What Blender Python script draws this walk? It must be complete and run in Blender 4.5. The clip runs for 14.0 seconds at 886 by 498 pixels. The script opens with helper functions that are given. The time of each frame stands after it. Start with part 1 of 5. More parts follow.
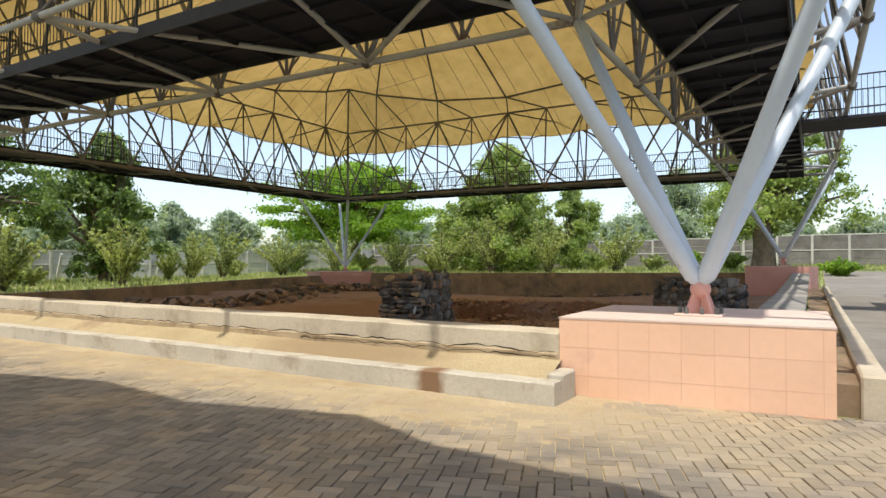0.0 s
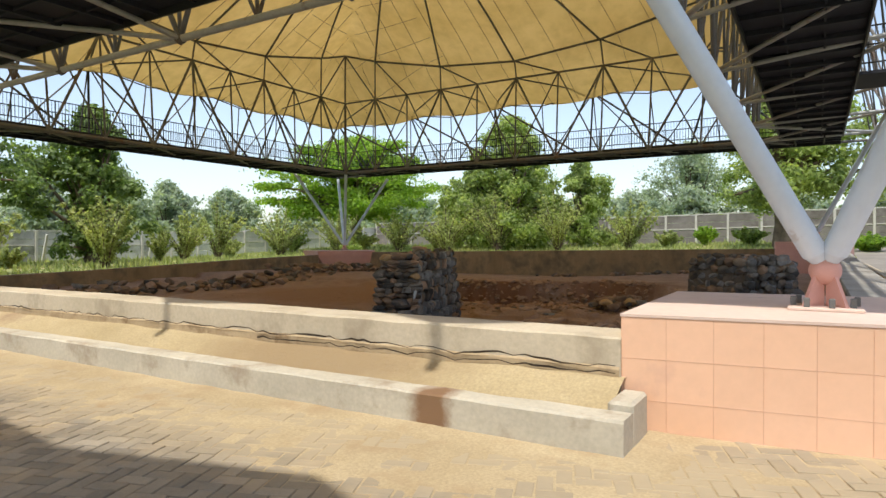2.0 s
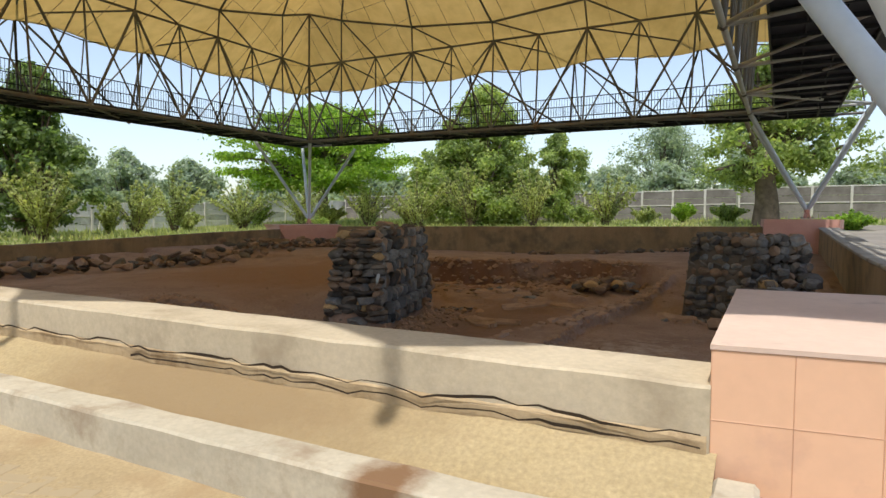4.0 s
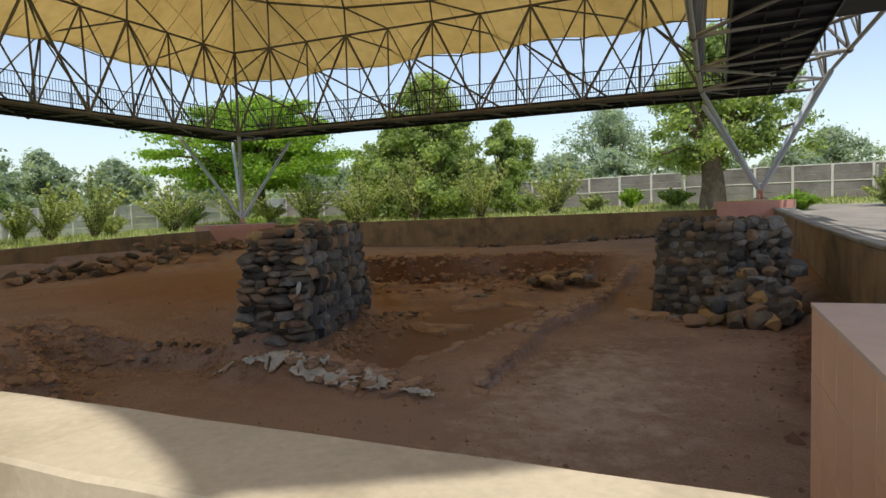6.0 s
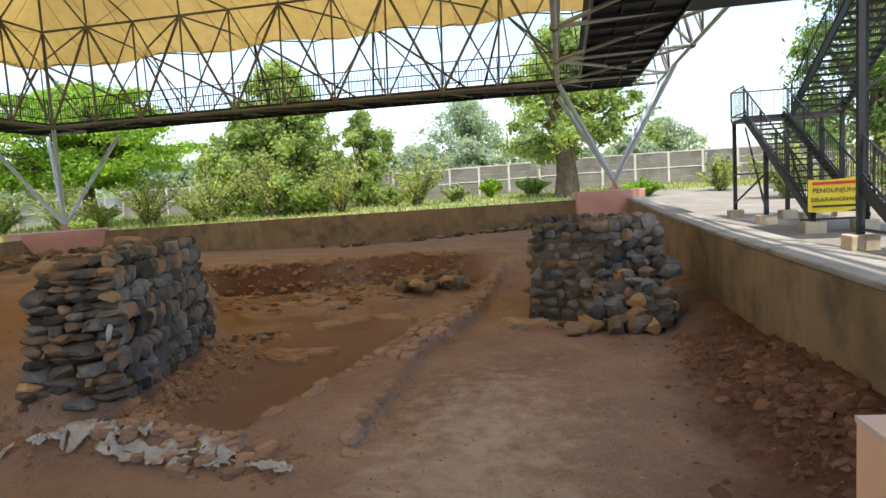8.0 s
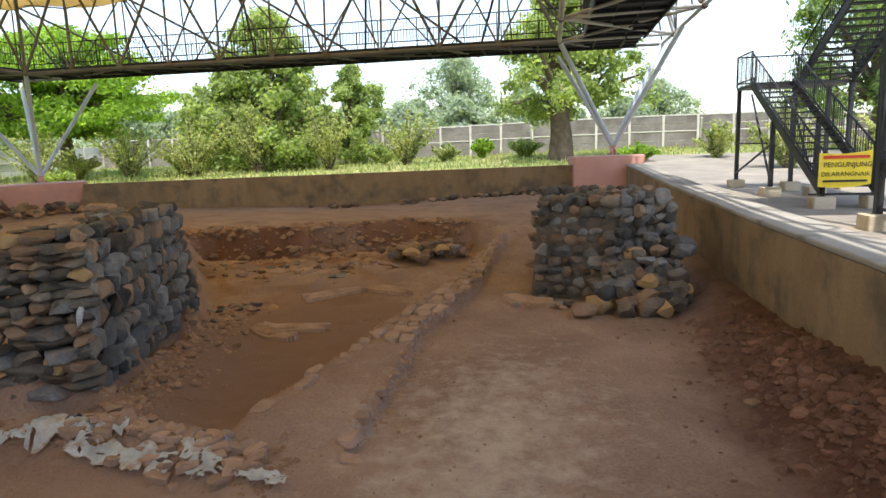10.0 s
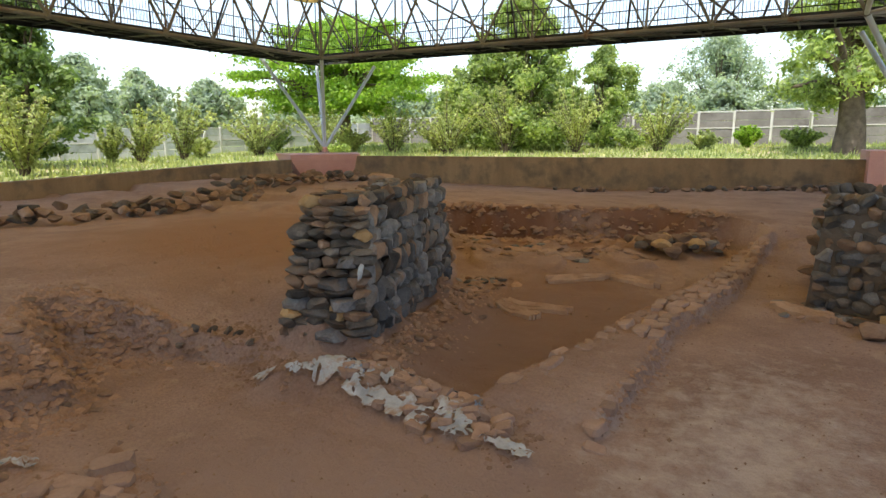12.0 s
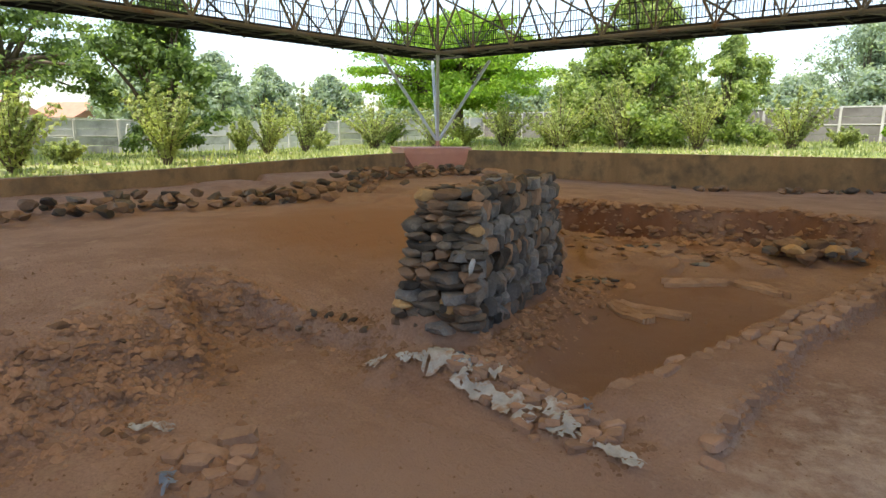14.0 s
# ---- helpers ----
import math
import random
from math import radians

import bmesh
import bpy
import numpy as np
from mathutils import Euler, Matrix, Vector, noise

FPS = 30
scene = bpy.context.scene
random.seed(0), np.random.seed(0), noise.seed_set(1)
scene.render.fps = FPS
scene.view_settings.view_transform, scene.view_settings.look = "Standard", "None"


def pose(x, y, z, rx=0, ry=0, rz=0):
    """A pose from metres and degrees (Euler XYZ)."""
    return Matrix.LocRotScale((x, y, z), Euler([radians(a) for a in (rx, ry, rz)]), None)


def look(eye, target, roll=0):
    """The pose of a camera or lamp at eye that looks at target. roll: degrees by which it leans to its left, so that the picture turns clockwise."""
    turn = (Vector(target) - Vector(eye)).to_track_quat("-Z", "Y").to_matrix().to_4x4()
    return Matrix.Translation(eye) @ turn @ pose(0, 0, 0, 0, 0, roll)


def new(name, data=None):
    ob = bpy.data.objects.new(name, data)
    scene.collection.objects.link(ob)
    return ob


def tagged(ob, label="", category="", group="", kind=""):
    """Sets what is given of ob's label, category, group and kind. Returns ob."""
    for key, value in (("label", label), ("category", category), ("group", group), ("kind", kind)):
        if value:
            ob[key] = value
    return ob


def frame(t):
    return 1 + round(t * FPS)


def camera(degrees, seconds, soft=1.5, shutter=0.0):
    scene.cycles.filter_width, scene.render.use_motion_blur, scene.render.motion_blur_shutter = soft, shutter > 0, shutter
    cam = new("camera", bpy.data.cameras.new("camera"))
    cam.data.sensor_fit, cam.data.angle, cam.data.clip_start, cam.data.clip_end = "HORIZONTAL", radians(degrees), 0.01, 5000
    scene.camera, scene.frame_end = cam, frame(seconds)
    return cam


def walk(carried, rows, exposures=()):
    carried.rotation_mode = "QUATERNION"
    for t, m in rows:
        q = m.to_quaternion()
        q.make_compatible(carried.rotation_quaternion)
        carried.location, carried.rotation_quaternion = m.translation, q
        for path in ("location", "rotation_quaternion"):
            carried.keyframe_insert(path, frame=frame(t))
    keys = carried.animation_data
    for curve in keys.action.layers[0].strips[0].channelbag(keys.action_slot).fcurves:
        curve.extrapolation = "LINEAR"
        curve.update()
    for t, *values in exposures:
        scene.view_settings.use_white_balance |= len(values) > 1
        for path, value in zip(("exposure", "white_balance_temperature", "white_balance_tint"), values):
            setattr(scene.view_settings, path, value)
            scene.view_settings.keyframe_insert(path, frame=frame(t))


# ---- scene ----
cam = camera(70.6, 14.0)
PATH = [
    (0, (1.349, 0.084, 1.39), (0.333, 1.806, 1.433), 0.2),
    (0.5, (1.081, 0.594, 1.37), (0.051, 2.309, 1.408), -0.1),
    (1, (0.797, 1.067, 1.358), (-0.238, 2.778, 1.383), -0.4),
    (1.5, (0.505, 1.529, 1.337), (-0.529, 3.241, 1.344), -0.3),
    (2, (0.243, 1.954, 1.339), (-0.785, 3.669, 1.314), -0.2),
    (2.5, (-0.018, 2.404, 1.334), (-1.033, 4.127, 1.277), 0.0),
    (3, (-0.257, 2.815, 1.338), (-1.253, 4.547, 1.258), 0.3),
    (3.2, (-0.366, 2.936, 1.351), (-1.349, 4.676, 1.265), 0.5),
    (5.3, (-1.135, 4.867, 1.307), (-2.014, 6.658, 1.177), -1.3),
    (5.5, (-1.202, 4.958, 1.313), (-2.062, 6.759, 1.182), -1.5),
    (6, (-1.385, 5.332, 1.303), (-2.186, 7.16, 1.175), -1.7),
    (6.5, (-1.537, 5.787, 1.327), (-2.265, 7.645, 1.199), -1.9),
    (7, (-1.635, 6.074, 1.496), (-2.258, 7.969, 1.35), -2.4),
    (7.5, (-1.774, 6.331, 1.549), (-2.258, 8.265, 1.391), -2.7),
    (8, (-1.824, 6.594, 1.563), (-2.21, 8.548, 1.384), -3.3),
    (8.2, (-1.835, 6.709, 1.582), (-2.193, 8.667, 1.39), -3.6),
    (10.3, (-2.23, 7.256, 1.758), (-2.59, 9.196, 1.431), -1.4),
    (10.5, (-2.258, 7.271, 1.751), (-2.655, 9.203, 1.419), -1.1),
    (11, (-2.3, 7.213, 1.76), (-2.855, 9.104, 1.418), -0.4),
    (11.5, (-2.354, 7.137, 1.763), (-3.159, 8.934, 1.412), -0.1),
    (12, (-2.424, 7.179, 1.743), (-3.451, 8.857, 1.385), 0.1),
    (12.5, (-2.455, 7.209, 1.732), (-3.611, 8.801, 1.369), 0.4),
    (13, (-2.483, 7.183, 1.737), (-3.709, 8.719, 1.366), 0.7),
    (13.5, (-2.48, 7.167, 1.748), (-3.749, 8.666, 1.372), 0.6),
    (14, (-2.485, 7.161, 1.753), (-3.783, 8.635, 1.376), 0.5),
]
EXPOSURES = [(0, 0.68), (3.0, 0.68), (5.3, 0.42), (6.3, 0.5), (7.0, 1.0), (8.0, 1.25), (10.3, 1.4), (12.0, 1.35), (14.0, 1.35)]
walk(cam, [(t, look(e, g, r)) for t, e, g, r in PATH], exposures=EXPOSURES)

# ---- light ----
SUN_ELEV, SUN_AZ = 69.0, 168.0      # azimuth clockwise from +y
world = bpy.data.worlds.new("world")
scene.world = world
world.use_nodes = True
wn = world.node_tree.nodes
wl = world.node_tree.links
sky = wn.new("ShaderNodeTexSky")
sky.sky_type = "NISHITA"
sky.sun_disc = False
sky.sun_elevation = radians(SUN_ELEV)
sky.sun_rotation = radians(SUN_AZ)
sky.air_density = 1.0
sky.dust_density = 1.3
sky.ozone_density = 1.0
haze = wn.new("ShaderNodeHueSaturation")    # thin white haze takes the blue out of the sky
haze.inputs["Saturation"].default_value = 0.8
wl.new(sky.outputs[0], haze.inputs["Color"])
wl.new(haze.outputs[0], wn["Background"].inputs[0])
wn["Background"].inputs[1].default_value = 0.15
sun_data = bpy.data.lights.new("sun", "SUN")
sun_data.energy = 2.6
sun_data.angle = radians(0.6)
sun_data.color = (1.0, 0.94, 0.84)
sun = new("sun", sun_data)
sa, se = radians(SUN_AZ), radians(SUN_ELEV)
to_sun = Vector((math.sin(sa) * math.cos(se), math.cos(sa) * math.cos(se), math.sin(se)))
sun.matrix_world = look(to_sun * 60, (0, 0, 0))

# ---- materials ----
def ramp(nt, fac, stops):
    n = nt.nodes.new("ShaderNodeValToRGB")
    while len(n.color_ramp.elements) > 1:
        n.color_ramp.elements.remove(n.color_ramp.elements[-1])
    n.color_ramp.elements[0].position = stops[0][0]
    n.color_ramp.elements[0].color = (*stops[0][1], 1)
    for p, c in stops[1:]:
        e = n.color_ramp.elements.new(p)
        e.color = (*c, 1)
    nt.links.new(fac, n.inputs[0])
    return n.outputs[0]


def noise_tex(nt, scale, detail=6, rough=0.6, coord="Object", stretch=None):
    tc = nt.nodes.new("ShaderNodeTexCoord")
    n = nt.nodes.new("ShaderNodeTexNoise")
    n.inputs["Scale"].default_value = scale
    n.inputs["Detail"].default_value = detail
    n.inputs["Roughness"].default_value = rough
    out = tc.outputs[coord]
    if coord == "World":
        out = None
    if stretch:
        mp = nt.nodes.new("ShaderNodeMapping")
        mp.inputs["Scale"].default_value = stretch
        nt.links.new(out, mp.inputs[0])
        out = mp.outputs[0]
    nt.links.new(out, n.inputs["Vector"])
    return n.outputs["Fac"]


def world_noise(nt, scale, detail=6, rough=0.6, stretch=None):
    g = nt.nodes.new("ShaderNodeNewGeometry")
    n = nt.nodes.new("ShaderNodeTexNoise")
    n.inputs["Scale"].default_value = scale
    n.inputs["Detail"].default_value = detail
    n.inputs["Roughness"].default_value = rough
    out = g.outputs["Position"]
    if stretch:
        mp = nt.nodes.new("ShaderNodeMapping")
        mp.inputs["Scale"].default_value = stretch
        nt.links.new(out, mp.inputs[0])
        out = mp.outputs[0]
    nt.links.new(out, n.inputs["Vector"])
    return n.outputs["Fac"]


def mix(nt, fac, a, b, mode="MIX"):
    m = nt.nodes.new("ShaderNodeMix")
    m.data_type = "RGBA"
    m.blend_type = mode
    for sock, v in ((m.inputs[0], fac), (m.inputs[6], a), (m.inputs[7], b)):
        if isinstance(v, (int, float)):
            sock.default_value = v
        elif isinstance(v, tuple):
            sock.default_value = (*v, 1)
        else:
            nt.links.new(v, sock)
    return m.outputs[2]


def material(name, dark, light, scale=4.0, rough=0.85, metal=0.0, fine=40.0, bump=0.3, bump_dist=0.01,
             stain=None, stain_scale=0.6, stain_at=(0.5, 0.65), random_tint=0.0, island=False, stretch=None, spec=0.3, grain_amp=0.1):
    """A surface of two noise scales: broad patches from dark to light, fine grain, and stains of their own colour."""
    m = bpy.data.materials.new(name)
    m.use_nodes = True
    nt = m.node_tree
    b = nt.nodes["Principled BSDF"]
    big = world_noise(nt, scale, 5, 0.6, stretch)
    small = world_noise(nt, fine, 3, 0.6)
    col = ramp(nt, big, [(0.3, dark), (0.7, light)])
    grain = ramp(nt, small, [(0.25, (1 - grain_amp,) * 3), (0.75, (1 + grain_amp,) * 3)])
    col = mix(nt, 1.0, col, grain, "MULTIPLY")
    if stain:
        sn = world_noise(nt, stain_scale, 7, 0.65)
        mask = ramp(nt, sn, [(stain_at[0], (0, 0, 0)), (stain_at[1], (1, 1, 1))])
        col = mix(nt, mask, col, stain)
    if random_tint:
        src = nt.nodes.new("ShaderNodeNewGeometry").outputs["Random Per Island"] if island else nt.nodes.new("ShaderNodeObjectInfo").outputs["Random"]
        tint = ramp(nt, src, [(0.0, (1 - random_tint,) * 3), (1.0, (1 + random_tint, 1 + random_tint * 0.9, 1 + random_tint * 0.75))])
        col = mix(nt, 1.0, col, tint, "MULTIPLY")
    nt.links.new(col, b.inputs["Base Color"])
    b.inputs["Roughness"].default_value = rough
    b.inputs["Metallic"].default_value = metal
    b.inputs["Specular IOR Level"].default_value = spec
    if bump:
        bp = nt.nodes.new("ShaderNodeBump")
        bp.inputs["Strength"].default_value = bump
        bp.inputs["Distance"].default_value = bump_dist
        nt.links.new(world_noise(nt, fine * 0.6, 6, 0.65), bp.inputs["Height"])
        nt.links.new(bp.outputs[0], b.inputs["Normal"])
    return m


M = {}
M["paver"] = material("paver", (0.172, 0.152, 0.124), (0.285, 0.252, 0.203), 1.2, 0.85, fine=60, bump=0.4, bump_dist=0.004, stain=(0.33, 0.265, 0.18), stain_scale=0.9, stain_at=(0.47, 0.62), random_tint=0.24, island=True)
M["paver_part"] = material("paver_part", (0.172, 0.152, 0.124), (0.285, 0.252, 0.203), 1.2, 0.85, fine=60, bump=0.4, bump_dist=0.004, stain=(0.33, 0.265, 0.18), stain_scale=0.9, stain_at=(0.47, 0.62), random_tint=0.24)
M["joint"] = material("joint_soil", (0.10, 0.085, 0.062), (0.17, 0.14, 0.10), 2.0, 0.95, fine=50, bump=0.4)
M["dirt"] = material("dirt", (0.352, 0.275, 0.163), (0.465, 0.378, 0.242), 1.0, 0.95, fine=50, bump=0.5, bump_dist=0.01, stain=(0.33, 0.24, 0.14), stain_scale=1.4, stain_at=(0.52, 0.7), grain_amp=0.18)
M["bed_soil"] = material("bed_soil", (0.37, 0.293, 0.165), (0.48, 0.388, 0.235), 0.9, 0.95, fine=45, bump=0.7, bump_dist=0.02, stain=(0.29, 0.205, 0.125), stain_scale=0.9, stain_at=(0.56, 0.7), grain_amp=0.18)
M["pit_soil"] = material("pit_soil", (0.25, 0.166, 0.124), (0.385, 0.268, 0.205), 0.9, 0.95, fine=34, bump=1.0, bump_dist=0.035, stain=(0.43, 0.32, 0.23), stain_scale=2.6, stain_at=(0.56, 0.76), grain_amp=0.2)


def colour_patch(m, centre, size, colour, warp, seed_scale, stops=None):
    """A ragged-edged patch of differently coloured earth, stain or painted shade, laid into a material."""
    nt = m.node_tree
    bsdf = nt.nodes["Principled BSDF"]
    old = bsdf.inputs["Base Color"].links[0].from_socket
    g = nt.nodes.new("ShaderNodeNewGeometry")
    mp = nt.nodes.new("ShaderNodeMapping")
    mp.vector_type = "TEXTURE"
    mp.inputs["Location"].default_value = (*centre, -0.6)
    mp.inputs["Scale"].default_value = (*size, 50)
    nt.links.new(g.outputs["Position"], mp.inputs[0])
    ln = nt.nodes.new("ShaderNodeVectorMath")
    ln.operation = "LENGTH"
    nt.links.new(mp.outputs[0], ln.inputs[0])
    ad = nt.nodes.new("ShaderNodeMath")
    ad.operation = "MULTIPLY_ADD"
    nt.links.new(world_noise(nt, seed_scale, 8, 0.7), ad.inputs[0])
    ad.inputs[1].default_value = warp
    nt.links.new(ln.outputs["Value"], ad.inputs[2])
    a, b = stops or (min(0.95, 0.35 + warp * 0.4), min(1.0, 0.75 + warp * 0.4))
    mask = ramp(nt, ad.outputs[0], [(a, (1, 1, 1)), (b, (0, 0, 0))])
    nt.links.new(mix(nt, mask, old, colour), bsdf.inputs["Base Color"])


M["concrete"] = material("concrete", (0.45, 0.388, 0.285), (0.575, 0.50, 0.38), 0.9, 0.9, fine=30, bump=0.4, bump_dist=0.006, stain=(0.34, 0.28, 0.2), stain_scale=1.6, stain_at=(0.52, 0.72))
M["bed_concrete"] = material("crumbling_plaster", (0.36, 0.27, 0.16), (0.5, 0.39, 0.25), 2.5, 0.95, fine=30, bump=0.6, bump_dist=0.012, stain=(0.26, 0.18, 0.1), stain_scale=4, stain_at=(0.5, 0.65))
M["kerb"] = material("grey_concrete", (0.42, 0.385, 0.31), (0.56, 0.515, 0.42), 1.3, 0.9, fine=30, bump=0.4, bump_dist=0.006, stain=(0.33, 0.27, 0.2), stain_scale=2.4, stain_at=(0.54, 0.7))
# near-black for flat crack strips: the shade inside a crack, as colour
M["crack_dark"] = material("crack_shade", (0.03, 0.021, 0.014), (0.05, 0.036, 0.024), 4, 0.95, bump=0.0)
for k in ("paver", "paver_part"):
    colour_patch(M[k], (-5.0, 5.7), (14, 2.2), (0.38, 0.31, 0.205), 0.6, 1.5)
colour_patch(M["kerb"], (-2.14, 5.74), (0.3, 0.6), (0.22, 0.13, 0.072), 0.6, 9.0)
colour_patch(M["bed_soil"], (-3.7, 6.2), (2.6, 0.7), (0.30, 0.22, 0.125), 0.6, 2.5)
colour_patch(M["pit_soil"], (-11.5, 15.5), (6.5, 6.5), (0.28, 0.158, 0.084), 0.35, 0.5)
# brown trench floor, darkened further: the trench's shade is put into the colour
colour_patch(M["pit_soil"], (-6.2, 15.6), (3.6, 7.5), (0.235, 0.145, 0.10), 0.5, 1.4)
colour_patch(M["pit_soil"], (-4.2, 9.5), (5.5, 4.5), (0.34, 0.24, 0.19), 0.7, 1.2)
# reddish scarp earth, with the dark shade of its hollow painted in
colour_patch(M["pit_soil"], (-9.3, 21.9), (5.0, 1.7), (0.19, 0.095, 0.055), 0.6, 1.8)
colour_patch(M["pit_soil"], (-5.8, 23.2), (4.0, 1.0), (0.21, 0.11, 0.066), 0.6, 2.2)
colour_patch(M["pit_soil"], (-2.7, 12.2), (3.4, 8.0), (0.52, 0.43, 0.35), 1.3, 4.0, (0.6, 1.0))
colour_patch(M["pit_soil"], (0.5, 12.2), (2.0, 10.0), (0.115, 0.055, 0.038), 0.5, 2.0, (0.6, 0.95))
M["render"] = material("wall_render", (0.2, 0.138, 0.082), (0.325, 0.235, 0.145), 1.0, 0.92, fine=25, bump=0.4, bump_dist=0.008, stain=(0.135, 0.108, 0.078), stain_scale=1.3, stain_at=(0.48, 0.68), stretch=(1, 1, 0.3))
M["pink"] = material("pink_tile", (0.75, 0.47, 0.315), (0.80, 0.51, 0.35), 1.2, 0.5, fine=14, bump=0.06, bump_dist=0.002, stain=(0.62, 0.38, 0.28), stain_scale=2.0, stain_at=(0.6, 0.8), random_tint=0.03, spec=0.4, grain_amp=0.03)
M["pink_paint"] = material("pink_paint", (0.58, 0.31, 0.26), (0.66, 0.37, 0.31), 1.5, 0.7, fine=20, bump=0.12, bump_dist=0.004, grain_amp=0.05)
M["slab"] = material("pale_pink_cement", (0.62, 0.47, 0.40), (0.70, 0.55, 0.47), 1.2, 0.75, fine=20, bump=0.15, bump_dist=0.003, stain=(0.5, 0.38, 0.32), stain_scale=3, stain_at=(0.62, 0.75), grain_amp=0.05)
M["grout"] = material("grout", (0.60, 0.36, 0.25), (0.66, 0.41, 0.29), 3, 0.9, bump=0.1)
M["steel"] = material("painted_steel", (0.47, 0.54, 0.62), (0.56, 0.63, 0.70), 0.9, 0.42, fine=18, bump=0.03, bump_dist=0.002, stain=(0.33, 0.31, 0.3), stain_scale=3.5, stain_at=(0.66, 0.78), spec=0.5, grain_amp=0.03)
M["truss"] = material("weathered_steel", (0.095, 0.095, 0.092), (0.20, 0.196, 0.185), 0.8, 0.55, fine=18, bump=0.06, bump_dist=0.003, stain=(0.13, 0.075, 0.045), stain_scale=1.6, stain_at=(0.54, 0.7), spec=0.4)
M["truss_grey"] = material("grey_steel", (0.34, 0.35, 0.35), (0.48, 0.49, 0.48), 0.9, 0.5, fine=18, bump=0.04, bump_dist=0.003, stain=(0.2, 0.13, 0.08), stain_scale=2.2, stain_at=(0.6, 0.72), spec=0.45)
M["black"] = material("black_paint", (0.02, 0.021, 0.024), (0.035, 0.036, 0.04), 2, 0.5, bump=0.05)
M["deck"] = material("deck_underside", (0.016, 0.018, 0.026), (0.03, 0.033, 0.045), 1.2, 0.7, fine=15, bump=0.15)
M["stone"] = material("grey_stone", (0.066, 0.06, 0.054), (0.155, 0.14, 0.125), 5, 0.85, fine=40, bump=0.6, bump_dist=0.01, stain=(0.18, 0.12, 0.075), stain_scale=3, stain_at=(0.52, 0.7), random_tint=0.55, grain_amp=0.15)
M["slate"] = material("blue_grey_slab", (0.078, 0.08, 0.084), (0.185, 0.187, 0.192), 5, 0.75, fine=40, bump=0.5, bump_dist=0.008, stain=(0.2, 0.135, 0.09), stain_scale=3, stain_at=(0.54, 0.72), random_tint=0.6, grain_amp=0.15)
M["brownstone"] = material("brown_stone", (0.16, 0.105, 0.07), (0.29, 0.2, 0.14), 4, 0.9, fine=35, bump=0.6, bump_dist=0.01, random_tint=0.35)
M["ochre"] = material("ochre_stone", (0.34, 0.22, 0.1), (0.46, 0.32, 0.17), 4, 0.85, fine=35, bump=0.5, bump_dist=0.01, random_tint=0.2)
M["mortar"] = material("dark_mortar", (0.085, 0.07, 0.055), (0.15, 0.12, 0.095), 4, 0.95, fine=30, bump=0.8, bump_dist=0.02)
M["clod"] = material("earth_clod", (0.225, 0.142, 0.096), (0.36, 0.236, 0.162), 3, 0.95, fine=35, bump=0.7, bump_dist=0.012, random_tint=0.2, grain_amp=0.18)
M["red_clod"] = material("red_clod", (0.13, 0.07, 0.05), (0.23, 0.13, 0.092), 3, 0.95, fine=35, bump=0.7, bump_dist=0.012, random_tint=0.3, grain_amp=0.18)
M["brick"] = material("old_brick", (0.27, 0.18, 0.135), (0.38, 0.268, 0.2), 4, 0.92, fine=40, bump=0.5, bump_dist=0.008, random_tint=0.2)
M["log"] = material("rotten_wood", (0.30, 0.19, 0.12), (0.46, 0.32, 0.22), 3, 0.95, fine=40, bump=0.7, bump_dist=0.012)
M["sack"] = material("torn_sack", (0.28, 0.305, 0.315), (0.5, 0.525, 0.53), 6, 0.7, fine=60, bump=0.4, bump_dist=0.006, stain=(0.32, 0.22, 0.15), stain_scale=5, stain_at=(0.5, 0.62))
M["sack_blue"] = material("blue_sack", (0.14, 0.19, 0.27), (0.25, 0.31, 0.4), 6, 0.7, fine=60, bump=0.4, bump_dist=0.006)
M["grass"] = material("grass_ground", (0.16, 0.21, 0.06), (0.34, 0.34, 0.14), 0.5, 0.95, fine=12, bump=0.8, bump_dist=0.04, stain=(0.38, 0.3, 0.19), stain_scale=0.25, stain_at=(0.5, 0.66))
M["cement"] = material("weathered_cement", (0.26, 0.25, 0.225), (0.37, 0.35, 0.315), 1.0, 0.9, fine=30, bump=0.35, bump_dist=0.005, stain=(0.2, 0.18, 0.155), stain_scale=1.4, stain_at=(0.54, 0.7))
# kept dark: the shade falling on this paving is put into its colour
M["court"] = material("court_paving_shaded", (0.19, 0.172, 0.148), (0.29, 0.262, 0.225), 0.6, 0.9, fine=30, bump=0.3, bump_dist=0.005, stain=(0.34, 0.29, 0.22), stain_scale=0.7, stain_at=(0.55, 0.72))
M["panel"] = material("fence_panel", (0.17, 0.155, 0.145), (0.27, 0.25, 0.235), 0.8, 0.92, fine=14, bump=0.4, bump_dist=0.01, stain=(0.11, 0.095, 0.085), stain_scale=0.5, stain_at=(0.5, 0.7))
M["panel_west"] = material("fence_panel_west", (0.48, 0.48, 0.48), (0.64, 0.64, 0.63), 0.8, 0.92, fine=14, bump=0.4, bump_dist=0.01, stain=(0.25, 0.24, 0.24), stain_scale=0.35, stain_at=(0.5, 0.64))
M["post"] = material("fence_post", (0.5, 0.48, 0.44), (0.64, 0.62, 0.58), 1, 0.9, bump=0.3)
M["bark"] = material("bark", (0.10, 0.075, 0.055), (0.2, 0.155, 0.115), 3, 0.95, fine=25, bump=0.9, bump_dist=0.03)
M["yellow"] = material("banner_yellow", (0.82, 0.62, 0.04), (0.86, 0.68, 0.06), 2, 0.6, bump=0.1)
M["red"] = material("banner_red", (0.6, 0.05, 0.03), (0.66, 0.07, 0.04), 2, 0.6, bump=0)
M["ink"] = material("banner_ink", (0.03, 0.03, 0.03), (0.05, 0.045, 0.04), 2, 0.7, bump=0)
